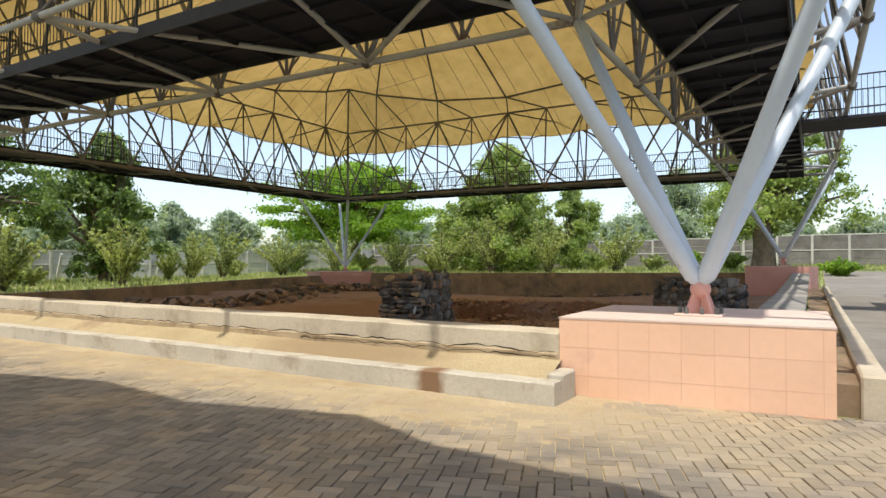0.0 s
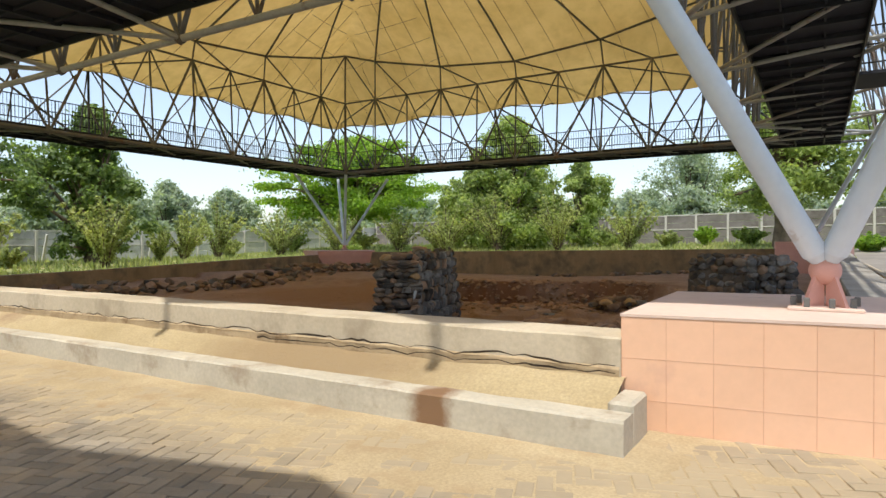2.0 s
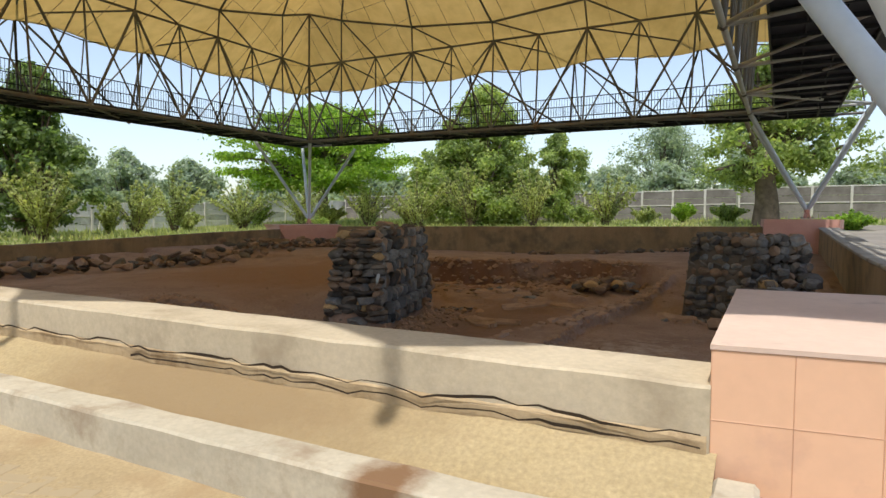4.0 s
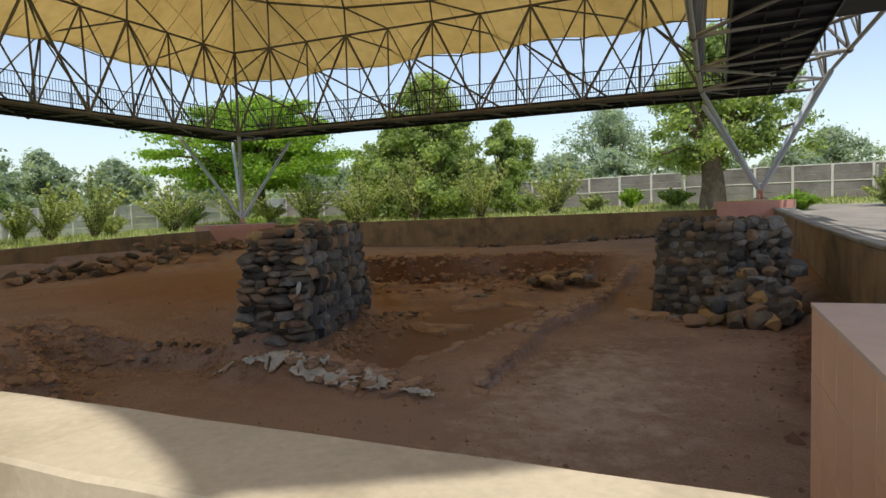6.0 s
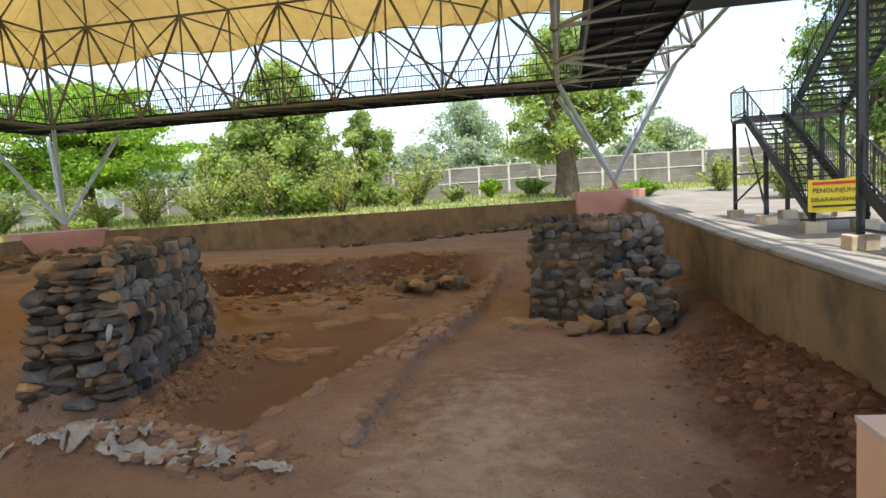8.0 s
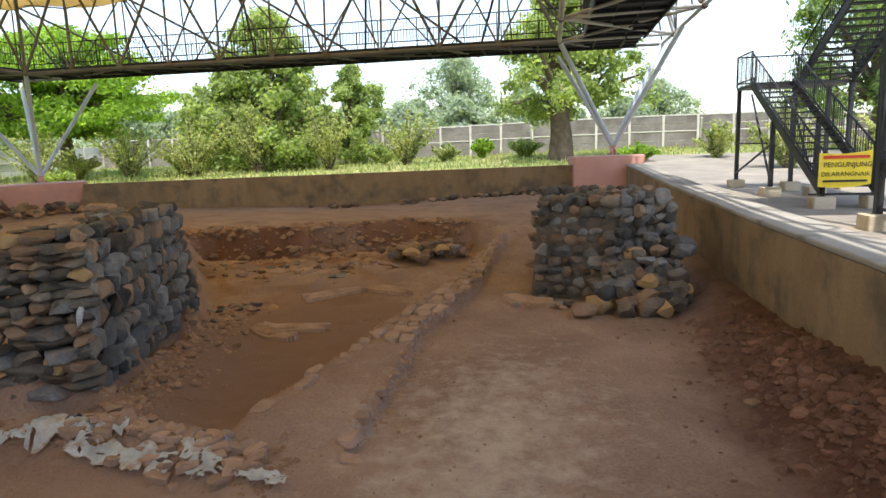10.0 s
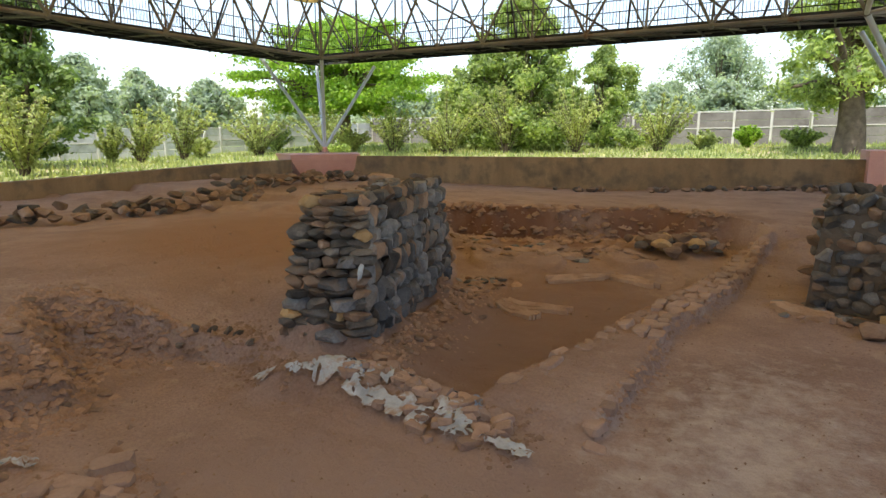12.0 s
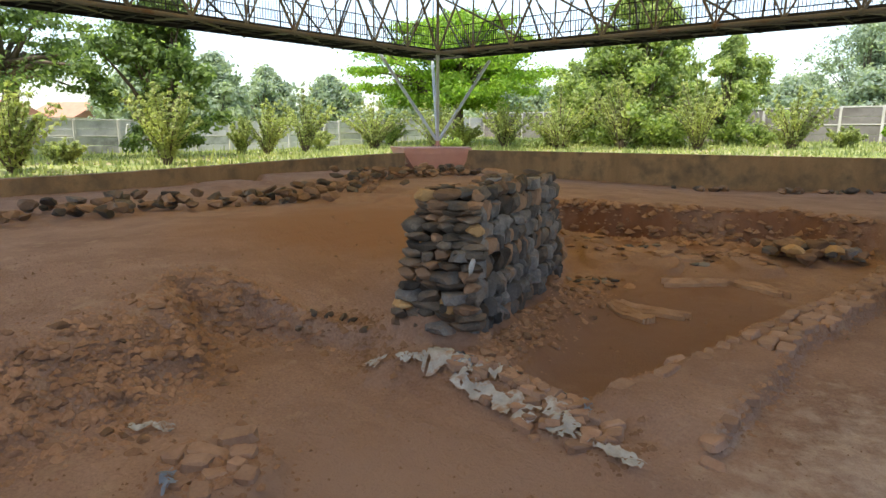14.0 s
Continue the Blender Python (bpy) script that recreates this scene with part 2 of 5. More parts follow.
M["roof_tile"] = material("roof_tile", (0.4, 0.2, 0.13), (0.5, 0.27, 0.18), 2, 0.9)
M["white_wall"] = material("far_wall", (0.7, 0.68, 0.64), (0.78, 0.76, 0.72), 1, 0.9)


def leaf_material(name, dark, light, trans=0.35):
    m = bpy.data.materials.new(name)
    m.use_nodes = True
    nt = m.node_tree
    b = nt.nodes["Principled BSDF"]
    rnd = nt.nodes.new("ShaderNodeNewGeometry").outputs["Random Per Island"]
    col = ramp(nt, rnd, [(0.0, dark), (1.0, light)])
    patch = ramp(nt, world_noise(nt, 0.5, 3), [(0.35, (0.7, 0.75, 0.7)), (0.65, (1.2, 1.15, 1.0))])
    col = mix(nt, 1.0, col, patch, "MULTIPLY")
    nt.links.new(col, b.inputs["Base Color"])
    b.inputs["Roughness"].default_value = 0.55
    tr = nt.nodes.new("ShaderNodeBsdfTranslucent")
    nt.links.new(mix(nt, 1.0, col, (1.3, 1.35, 0.7), "MULTIPLY"), tr.inputs[0])
    ms = nt.nodes.new("ShaderNodeMixShader")
    ms.inputs[0].default_value = trans + 0.1
    nt.links.new(b.outputs[0], ms.inputs[1])
    nt.links.new(tr.outputs[0], ms.inputs[2])
    nt.links.new(ms.outputs[0], nt.nodes["Material Output"].inputs[0])
    return m


M["leaf_dark"] = leaf_material("leaf_dark", (0.09, 0.15, 0.065), (0.30, 0.40, 0.16), 0.5)
M["leaf_mid"] = leaf_material("leaf_mid", (0.17, 0.25, 0.09), (0.48, 0.56, 0.24), 0.52)
M["leaf_bright"] = leaf_material("leaf_bright", (0.15, 0.28, 0.04), (0.4, 0.56, 0.1), 0.5)
M["leaf_pale"] = leaf_material("leaf_pale", (0.25, 0.30, 0.13), (0.56, 0.59, 0.32), 0.48)
# paler and bluer than near leaves: distance haze is put into the colour
M["leaf_haze"] = leaf_material("leaf_haze", (0.26, 0.33, 0.28), (0.44, 0.51, 0.44), 0.4)


def fabric_material():
    m = bpy.data.materials.new("canopy_fabric")
    m.use_nodes = True
    nt = m.node_tree
    b = nt.nodes["Principled BSDF"]
    col = ramp(nt, world_noise(nt, 0.35, 6), [(0.3, (0.66, 0.47, 0.19)), (0.7, (0.78, 0.58, 0.27))])
    streak = ramp(nt, world_noise(nt, 1.6, 5, 0.6, (1, 1, 0.2)), [(0.3, (0.88, 0.86, 0.82)), (0.6, (1.04, 1.04, 1.04))])
    col = mix(nt, 1.0, col, streak, "MULTIPLY")
    nt.links.new(col, b.inputs["Base Color"])
    b.inputs["Roughness"].default_value = 0.7
    tr = nt.nodes.new("ShaderNodeBsdfTranslucent")
    nt.links.new(mix(nt, 1.0, col, (0.9, 0.84, 0.62), "MULTIPLY"), tr.inputs[0])
    ms = nt.nodes.new("ShaderNodeMixShader")
    ms.inputs[0].default_value = FABRIC_THROUGH
    nt.links.new(b.outputs[0], ms.inputs[1])
    nt.links.new(tr.outputs[0], ms.inputs[2])
    nt.links.new(ms.outputs[0], nt.nodes["Material Output"].inputs[0])
    return m


FABRIC_THROUGH = 0.35
M["fabric"] = fabric_material()


# ---- building helpers ----
def mesh_of(name, verts, faces, mat, smooth=False):
    me = bpy.data.meshes.new(name)
    me.from_pydata([tuple(v) for v in verts], [], faces)
    me.materials.append(mat)
    if smooth:
        me.polygons.foreach_set("use_smooth", [True] * len(me.polygons))
    me.update()
    return me


def bm_mesh(name, bm, mat, smooth=False):
    me = bpy.data.meshes.new(name)
    bmesh.ops.recalc_face_normals(bm, faces=bm.faces)
    bm.to_mesh(me)
    bm.free()
    me.materials.append(mat)
    if smooth:
        me.polygons.foreach_set("use_smooth", [True] * len(me.polygons))
    return me


def put(name, me, parent=None, m=None, label="", category="", group="", kind=""):
    ob = new(name, me)
    if parent is not None:
        ob.parent = parent
    if m is not None:
        ob.matrix_basis = m
    return tagged(ob, label, category, group, kind)


def thing(name, label, category, m=None, group="", kind=""):
    ob = new(name)
    ob.empty_display_size = 0.1
    if m is not None:
        ob.matrix_basis = m
    return tagged(ob, label, category, group, kind)


def add_box(bm, x0, y0, z0, x1, y1, z1, bevel=0.0, m=None):
    r = bmesh.ops.create_cube(bm, size=1.0)
    vs = r["verts"]
    for v in vs:
        v.co = Vector((x0 + (v.co.x + 0.5) * (x1 - x0), y0 + (v.co.y + 0.5) * (y1 - y0), z0 + (v.co.z + 0.5) * (z1 - z0)))
        if m is not None:
            v.co = m @ v.co
    if bevel:
        es = list({e for v in vs for e in v.link_edges})
        bmesh.ops.bevel(bm, geom=es, offset=bevel, segments=1, affect="EDGES")


def box_mesh(name, lo, hi, mat, bevel=0.0):
    bm = bmesh.new()
    add_box(bm, *lo, *hi, bevel)
    return bm_mesh(name, bm, mat)


def unit_tube(name, mat, sides=10):
    vs, fs = [], []
    for k in range(sides):
        a = 2 * math.pi * k / sides
        for z in (0, 1):
            vs.append((math.cos(a), math.sin(a), z))
    for k in range(sides):
        j = (k + 1) % sides
        fs.append((2 * k, 2 * j, 2 * j + 1, 2 * k + 1))
    fs.append(tuple(2 * k for k in reversed(range(sides))))
    fs.append(tuple(2 * k + 1 for k in range(sides)))
    me = mesh_of(name, vs, fs, mat)
    me.polygons.foreach_set("use_smooth", [True] * sides + [False, False])
    return me


def along(a, b, r):
    a, b = Vector(a), Vector(b)
    d = b - a
    return Matrix.Translation(a) @ d.to_track_quat("Z", "Y").to_matrix().to_4x4() @ Matrix.Diagonal((r, r, d.length, 1))


def tube_verts(points, r, sides=6):
    """One bent pipe through the points, as vertices and faces."""
    vs, fs = [], []
    pts = [Vector(p) for p in points]
    for i, p in enumerate(pts):
        d = (pts[min(i + 1, len(pts) - 1)] - pts[max(i - 1, 0)]).normalized()
        s = d.orthogonal().normalized()
        t = d.cross(s)
        rr = r[i] if isinstance(r, (list, tuple)) else r
        for k in range(sides):
            a = 2 * math.pi * k / sides
            vs.append(p + (s * math.cos(a) + t * math.sin(a)) * rr)
    for i in range(len(pts) - 1):
        for k in range(sides):
            j = (k + 1) % sides
            fs.append((i * sides + k, i * sides + j, (i + 1) * sides + j, (i + 1) * sides + k))
    return vs, fs


def join_parts(lists):
    vs, fs = [], []
    for v, f in lists:
        o = len(vs)
        vs += list(v)
        fs += [tuple(i + o for i in q) for q in f]
    return vs, fs


def smooth01(a, b, v):
    t = min(1.0, max(0.0, (v - a) / (b - a)))
    return t * t * (3 - 2 * t)


def n2(x, y, s, k=0.0):
    return noise.noise(Vector((x * s, y * s, k)))


def rock_mesh(name, mat, rng, n=6, rounded=False):
    """A weathered stone about one unit across: a blocky lump with a few broken flats."""
    bm = bmesh.new()
    bmesh.ops.create_icosphere(bm, subdivisions=2, radius=1.0)
    box = 0.2 if rounded else 0.72
    cuts = []
    for _ in range(2 if rounded else n):
        d = Vector((rng.gauss(0, 1), rng.gauss(0, 1), rng.gauss(0, 1))).normalized()
        cuts.append((d, rng.uniform(0.36, 0.48) if rounded else rng.uniform(0.27, 0.45)))
    seed = rng.uniform(0, 100)
    for v in bm.verts:
        p = v.co.normalized()
        p = p * 0.5 / max(abs(p.x), abs(p.y), abs(p.z)) ** box
        p *= 1 + 0.22 * noise.noise(p * 3.0 + Vector((seed, 0, 0)))
        for d, r in cuts:
            over = p.dot(d) - r
            if over > 0:
                p -= d * over
        v.co = p
    return bm_mesh(name, bm, mat, smooth=rounded)


# ---- plan ----
XR, XL, YN, YF = 0.15, -25.4, 7.82, 32.4     # centre lines of the four sides
WALL_IN_X, WALL_OUT_X = 0.60, 1.25          # east wall
NEAR_IN, NEAR_OUT = 6.83, 6.38              # south wall
TOP = 0.66


def ground_z(x, y):
    """Paved ground at nought, rising gently to the lawns beyond the far walls."""
    north = smooth01(30, 60, y) * smooth01(30, 14, x) * (0.85 + 0.3 * smooth01(-20, 4, x))
    return 1.05 * north + 0.1 * smooth01(-24, -32, x) * (1 - smooth01(30, 46, y))


def bend(pts, v):
    """Straight runs between the (place, value) pairs."""
    if v <= pts[0][0]:
        return pts[0][1]
    for (a, p), (b, q) in zip(pts, pts[1:]):
        if v < b:
            return p + (q - p) * (v - a) / (b - a)
    return pts[-1][1]


LIP = ((-8.7, 11.5), (-8.1, 11.85), (-7.4, 11.55), (-7.0, 11.4), (-6.5, 11.7), (-5.8, 11.85), (-5.2, 11.75), (-4.6, 11.5), (-4.1, 11.4))
BANK = ((8.4, -7.95), (9.0, -7.9), (9.6, -8.1), (10.1, -8.2), (10.7, -9.2), (11.3, -9.0), (11.5, -8.5), (11.8, -7.2), (12.4, -6.55), (16.0, -7.6), (21.5, -11.0))
TRENCH_EAST = ((12.2, -5.05), (13.4, -4.88), (14.5, -4.6), (15.3, -4.62), (17.0, -4.22), (19.4, -3.98), (22.0, -3.7))
BRICK_EAST = ((11.8, -3.93), (13.9, -3.9), (15.3, -4.0), (16.1, -3.84), (17.5, -3.6), (20.0, -3.42), (22.0, -3.3))
SCARP = ((-11.6, 21.2), (-11.0, 21.6), (-8.5, 22.5), (-6.0, 23.4), (-4.6, 23.0), (-3.8, 22.5))


def lip_y(x):
    """y of the sacking-strewn lip south of the trench at x."""
    return bend(LIP, x)


def terrace_edge(y):
    """x of the foot of the western terrace at y."""
    return bend(BANK, y)


def pit_z(x, y):
    """The dug floor: a low bay, a trench behind a brick edge, a high terrace to the west and north."""
    low = -0.80
    w = x - terrace_edge(y) + 0.2 * n2(x, y, 1.3) + 0.1 * n2(x, y, 3.1, 4)
    wide = 0.55 + 0.65 * smooth01(11.6, 10.6, y)
    west = smooth01(0.1, -wide, w)
    terr = -0.10 - 0.3 * smooth01(-12, -20, x) + 0.07 * n2(x, y, 0.35, 3)
    terr -= 0.40 * math.exp(-((x + 8.2) / 1.2) ** 2 - ((y - 11.75) / 0.85) ** 2) + 0.2 * math.exp(-((x + 7.2) / 0.7) ** 2 - ((y - 11.9) / 0.5) ** 2)
    ns = y - bend(SCARP, x) + 0.28 * n2(x, y, 0.9, 5) + 0.12 * n2(x, y, 3.2, 6)
    east = smooth01(-3.9, -3.3, x)
    north = smooth01(-0.1, 0.14, ns) * (1 - east) + smooth01(-4.5, 2.0, ns) * east
    z = low + (terr - low) * west
    far = -0.12 - 0.36 * smooth01(25, 32.5, y) + 0.4 * smooth01(26, 31, y) * smooth01(-11, -2, x)
    z += (far - z) * north
    # earth heaped along the east wall
    z += (0.34 + 0.22 * smooth01(15.5, 12.5, y)) * smooth01(-0.55, 0.62, x + 0.16 * n2(x, y, 1.2, 14)) * (1 - north) * smooth01(8.6, 10.5, y)
    z += 0.2 * smooth01(8.0, 6.9, y) * (1 - 0.5 * west)
    # trench with a steep side under the brick edge
    te, bx = bend(TRENCH_EAST, y) + 0.05 * n2(x, y, 2.4, 15), bend(BRICK_EAST, y) + 0.03 * n2(x, y, 3.0, 16)
    ends = smooth01(11.75, 12.3, y) * smooth01(22.6, 21.4, y)
    ridge = smooth01(te - 0.1, te + 0.06, x) * smooth01(bx + 0.10, bx - 0.02, x) * ends
    z += (0.16 + 0.03 * n2(x, y, 1.1, 17)) * ridge
    tr = smooth01(te + 0.02, te - 0.12, x) * smooth01(12.25, 12.75, y + 0.2 * n2(x, y, 1.5, 18)) * (1 - north) * (1 - west)
    rise = 0.14 * smooth01(18.3, 20.5, y)
    z -= (0.23 - rise) * tr
    lip = math.exp(-((y - lip_y(x)) / 0.3) ** 2) * smooth01(-7.4, -6.8, x) * smooth01(-3.9, -4.6, x)
    z += (0.09 + 0.17 * smooth01(-4.5, -5.9, x)) * lip * (1 - west)
    z += 0.13 * smooth01(1.0, 0.75, math.hypot((x + 6.5) / 0.6, (y - 9.22) / 0.5))
    # earth banked along the foot of the stone wall
    fx = x - (-6.6 - 0.27 * (y - 12.4))
    z += 0.32 * smooth01(1.0, 0.0, fx + 0.15 * n2(x, y, 2.0, 19)) * smooth01(-0.3, 0.1, fx) * smooth01(12.0, 12.6, y) * smooth01(17.0, 15.6, y) * (1 - west)
    z += 0.22 * math.exp(-((x + 7.15) / 0.6) ** 2 - ((y - 12.02) / 0.36) ** 2)
    # hollow under the far scarp and stepped hummocks before it
    z -= 0.12 * math.exp(-((ns + 0.3) / 0.3) ** 2) * smooth01(-11.5, -10.5, x) * smooth01(-7.6, -8.4, x) * (1 - north)
    z += 0.13 * smooth01(0.0, 0.12, n2(x, y, 0.8, 11)) * smooth01(17.5, 18.6, y) * (1 - north) * smooth01(-4.2, -5.2, x)
    z += 0.03 * n2(x, y, 1.7, 1) + 0.02 * n2(x, y, 5.0, 2) + 0.009 * n2(x, y, 9.5, 12)
    edge = 4 * west * (1 - west) * smooth01(19, 15, y)
    z += edge * (0.11 * n2(x, y, 3.5, 7) + 0.09 * n2(x, y, 7.5, 8))
    nedge = 4 * north * (1 - north)
    z += nedge * (0.08 * n2(x, y, 3.0, 9) + 0.05 * n2(x, y, 7, 10))
    return z


def grid_mesh(name, xs, ys, zf, mat, keep=None, smooth=True):
    vs = [(x, y, zf(x, y)) for y in ys for x in xs]
    nx = len(xs)
    fs = []
    for j in range(len(ys) - 1):
        for i in range(nx - 1):
            cx, cy = (xs[i] + xs[i + 1]) / 2, (ys[j] + ys[j + 1]) / 2
            if keep is None or keep(cx, cy):
                fs.append((j * nx + i, j * nx + i + 1, (j + 1) * nx + i + 1, (j + 1) * nx + i))
    return mesh_of(name, vs, fs, mat, smooth)


def steps(a, b, d):
    n = max(1, round((b - a) / d))
    return [a + (b - a) * i / n for i in range(n + 1)]


# ground sheet with the pit left open
gx = [-1500, -400, -150, -90] + steps(-60, -25.3, 2.0) + steps(-25.4, 0.98, 2.2)[1:] + steps(2, 30, 2.0) + [60, 150, 400, 1500]
gy = [-1500, -400, -100, -40] + steps(-20, 4, 3) + [6.5] + steps(7, 33.2, 2.0)[1:] + steps(34, 62, 2.0) + [90, 150, 400, 1500]
put("ground", grid_mesh("ground", gx, gy, lambda x, y: ground_z(x, y) - 0.02, M["grass"], lambda x, y: not (-25.4 < x < 0.98 and 6.5 < y < 33.2)),
    label="dry lawn and bare earth round the dig", category="ground", kind="structure")

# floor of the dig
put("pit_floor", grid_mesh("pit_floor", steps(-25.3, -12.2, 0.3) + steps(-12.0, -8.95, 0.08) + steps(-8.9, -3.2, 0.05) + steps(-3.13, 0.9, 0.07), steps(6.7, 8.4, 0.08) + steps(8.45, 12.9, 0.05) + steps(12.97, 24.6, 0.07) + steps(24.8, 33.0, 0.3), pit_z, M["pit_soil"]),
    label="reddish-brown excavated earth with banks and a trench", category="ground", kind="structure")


# walls of the dig
def wall(name, lo, hi, mat, label, bevel=0.02):
    return put(name, box_mesh(name, lo, hi, mat, bevel), label=label, category="wall", kind="structure")


def ragged_box(name, x0, x1, y0, y1, z0, z1, mat, seed, rough=0.006, d=0.12):
    """A long cast wall along x with slightly uneven faces and chipped upper edges."""
    xs = steps(x0, x1, d)
    prof = [(y0, z0), (y0, z0 * 0.5 + z1 * 0.5), (y0, z1 - 0.015), (y0 + 0.015, z1), (y0 * 0.5 + y1 * 0.5, z1), (y1 - 0.015, z1), (y1, z1 - 0.015), (y1, z0)]
    vs = []
    for x in xs:
        for k, (y, z) in enumerate(prof):
            c = 0.012 * max(0, n2(x, seed, 3.3, k * 0.01) - 0.25) if k in (2, 3) else 0
            vs.append((x, y + rough * n2(x, z + seed, 2.2, k) + c, z + rough * n2(x, y + seed, 2.6, k + 5) - c * 1.6))
    n = len(prof)
    fs = [(i * n + k, (i + 1) * n + k, (i + 1) * n + k + 1, i * n + k + 1) for i in range(len(xs) - 1) for k in range(n - 1)]
    fs += [tuple(range(n)), tuple(reversed(range((len(xs) - 1) * n, len(xs) * n)))]
    return mesh_of(name, vs, fs, mat)


near = put("wall_south", ragged_box("wall_south", -26.0, -0.95, NEAR_OUT, NEAR_IN, -0.9, TOP - 0.004, M["concrete"], 1), label="cracked concrete retaining wall along the dig", category="wall", kind="structure")
# footing below the wall's long crack
put("footing", ragged_box("footing", -26.0, -0.96, NEAR_OUT - 0.014, NEAR_OUT + 0.1, 0.1, 0.445, M["bed_concrete"], 9, 0.010), near, label="crumbling plastered footing under the crack")
ck = [(-0.98, 0.455)]
x = -0.98
while x > -26:
    x -= random.uniform(0.05, 0.13)
    ck.append((x, 0.452 + 0.022 * n2(x, 3.1, 2.0) + random.uniform(-0.018, 0.018)))
vs, fs = [], []
for i, (x, z) in enumerate(ck):
    h = 0.002 + 0.016 * abs(n2(x, 7, 1.7))
    vs += [(x, NEAR_OUT - 0.028, z - h), (x, NEAR_OUT - 0.028, z + h)]
    if i:
        fs.append((2 * i - 2, 2 * i - 1, 2 * i + 1, 2 * i))
put("crack", mesh_of("crack", vs, fs, M["crack_dark"]), near, label="dark jagged crack")
vs, fs = [], []
for i, (x, z) in enumerate(p for p in ck if p[0] > -4.6):
    h = 0.003 + 0.012 * abs(n2(x, 17, 2.3))
    zz = z - 0.055 - 0.03 * n2(x, 23, 1.9)
    vs += [(x, NEAR_OUT - 0.029, zz - h), (x, NEAR_OUT - 0.029, zz + h)]
    if i:
        fs.append((2 * i - 2, 2 * i - 1, 2 * i + 1, 2 * i))
put("crack", mesh_of("crack", vs, fs, M["crack_dark"]), near, label="dark jagged crack")
def rise(ob, lift):
    """Lifts the upper edges of a wall by lift(x, y): the copings climb with the ground."""
    top = max(v.co.z for v in ob.data.vertices)
    for v in ob.data.vertices:
        if v.co.z > top - 0.1:
            v.co.z += lift(v.co.x, v.co.y)


def long_box(name, lo, hi, mat, axis):
    """A wall cut into bays along one axis, with softened edges."""
    bm = bmesh.new()
    add_box(bm, *lo, *hi, 0.015)
    for c in steps(lo[axis], hi[axis], 1.5)[1:-1]:
        co, no = [0, 0, 0], [0, 0, 0]
        co[axis], no[axis] = c, 1
        bmesh.ops.bisect_plane(bm, geom=bm.verts[:] + bm.edges[:] + bm.faces[:], plane_co=co, plane_no=no)
    return bm_mesh(name, bm, mat)


EAST_RISE = ((17, 0.0), (22, 0.07), (32, 0.30))
ew = put("wall_east", long_box("wall_east", (WALL_IN_X, 8.64, -0.9), (WALL_OUT_X - 0.1, 31.95, 0.60), M["render"], 1), label="stained rendered retaining wall with broad cement top", category="wall", kind="structure")
ct = put("cement_top", long_box("cement_top", (WALL_IN_X - 0.03, 8.64, 0.602), (WALL_OUT_X, 31.95, 0.665), M["cement"], 1), ew)
for v in ct.data.vertices:
    v.co.z += bend(EAST_RISE, v.co.y)
rise(ew, lambda x, y: bend(EAST_RISE, y))
nw = put("wall_north", long_box("wall_north", (-24.1, 32.75, -0.9), (-1.3, 33.1, 0.68), M["render"], 0), label="stained rendered retaining wall of the dig", category="wall", kind="structure")
rise(nw, lambda x, y: 0.28 * (x + 24.1) / 22.8)
ww = put("wall_west", long_box("wall_west", (-25.4, 6.84, -0.9), (-25.0, 29.8, 0.15), M["render"], 1), label="stained rendered retaining wall of the dig", category="wall", kind="structure")
rise(ww, lambda x, y: 0.40 * smooth01(12, 31, y))
wall("kerb_east", (1.72, 6.9, -0.1), (1.94, 33, 0.38), M["concrete"], "worn concrete kerb beside the east wall")
put("strip", box_mesh("strip", (1.252, 6.95, -0.1), (1.718, 33, 0.28), M["render"], 0.0), label="dark earth strip between wall and kerb", category="soil", kind="structure")

# kerb and soil bed before the south wall
kerb = put("kerb", ragged_box("kerb", -26, -0.76, 5.74, 5.97, -0.1, 0.245, M["kerb"], 4, 0.008, 0.15), label="low worn concrete kerb of the planting bed", category="kerb", kind="structure")
put("kerb_return", box_mesh("kerb_return", (-0.93, 5.972, -0.1), (-0.76, 6.36, 0.30), M["kerb"], 0.02), kerb)
put("bed", grid_mesh("bed", steps(-26, -0.92, 0.1), steps(5.95, 6.42, 0.05),
    lambda x, y: 0.2 + 0.17 * smooth01(5.95, 6.42, y) + 0.025 * n2(x, y, 2.0) + 0.012 * n2(x, y, 9), M["bed_soil"]), label="sandy soil filling the planting bed", category="soil", kind="structure")


# corner plinths
def plinth(name, pts, top, base, label):
    """A tiled block on a four-cornered plan, pts counter-clockwise."""
    t = thing(name, label, "plinth", pose(0, 0, 0))
    n = len(pts)
    vs = [(x, y, base) for x, y in pts] + [(x, y, top - 0.012) for x, y in pts]
    fs = [tuple(range(n, 2 * n))] + [(i, (i + 1) % n, n + (i + 1) % n, n + i) for i in range(n)]
    put("core", mesh_of("core", vs, fs, M["grout"]), t)
    return t


P0, P1, P2, P3 = (-0.95, 6.40), (1.53, 6.70), (1.50, 8.85), (-0.98, 8.63)
pl = plinth("plinth", [P0, P1, P2, P3], 0.82, -0.9, "salmon tiled concrete plinth carrying the canopy columns")
far_r = plinth("plinth", [(-1.32, 32.0), (1.28, 32.0), (1.6, 34.6), (-1.5, 34.6)], 1.28, -0.9, "salmon painted plinth at the corner of the dig")
far_l = thing("plinth", "salmon painted plinth at the corner of the dig", "plinth")
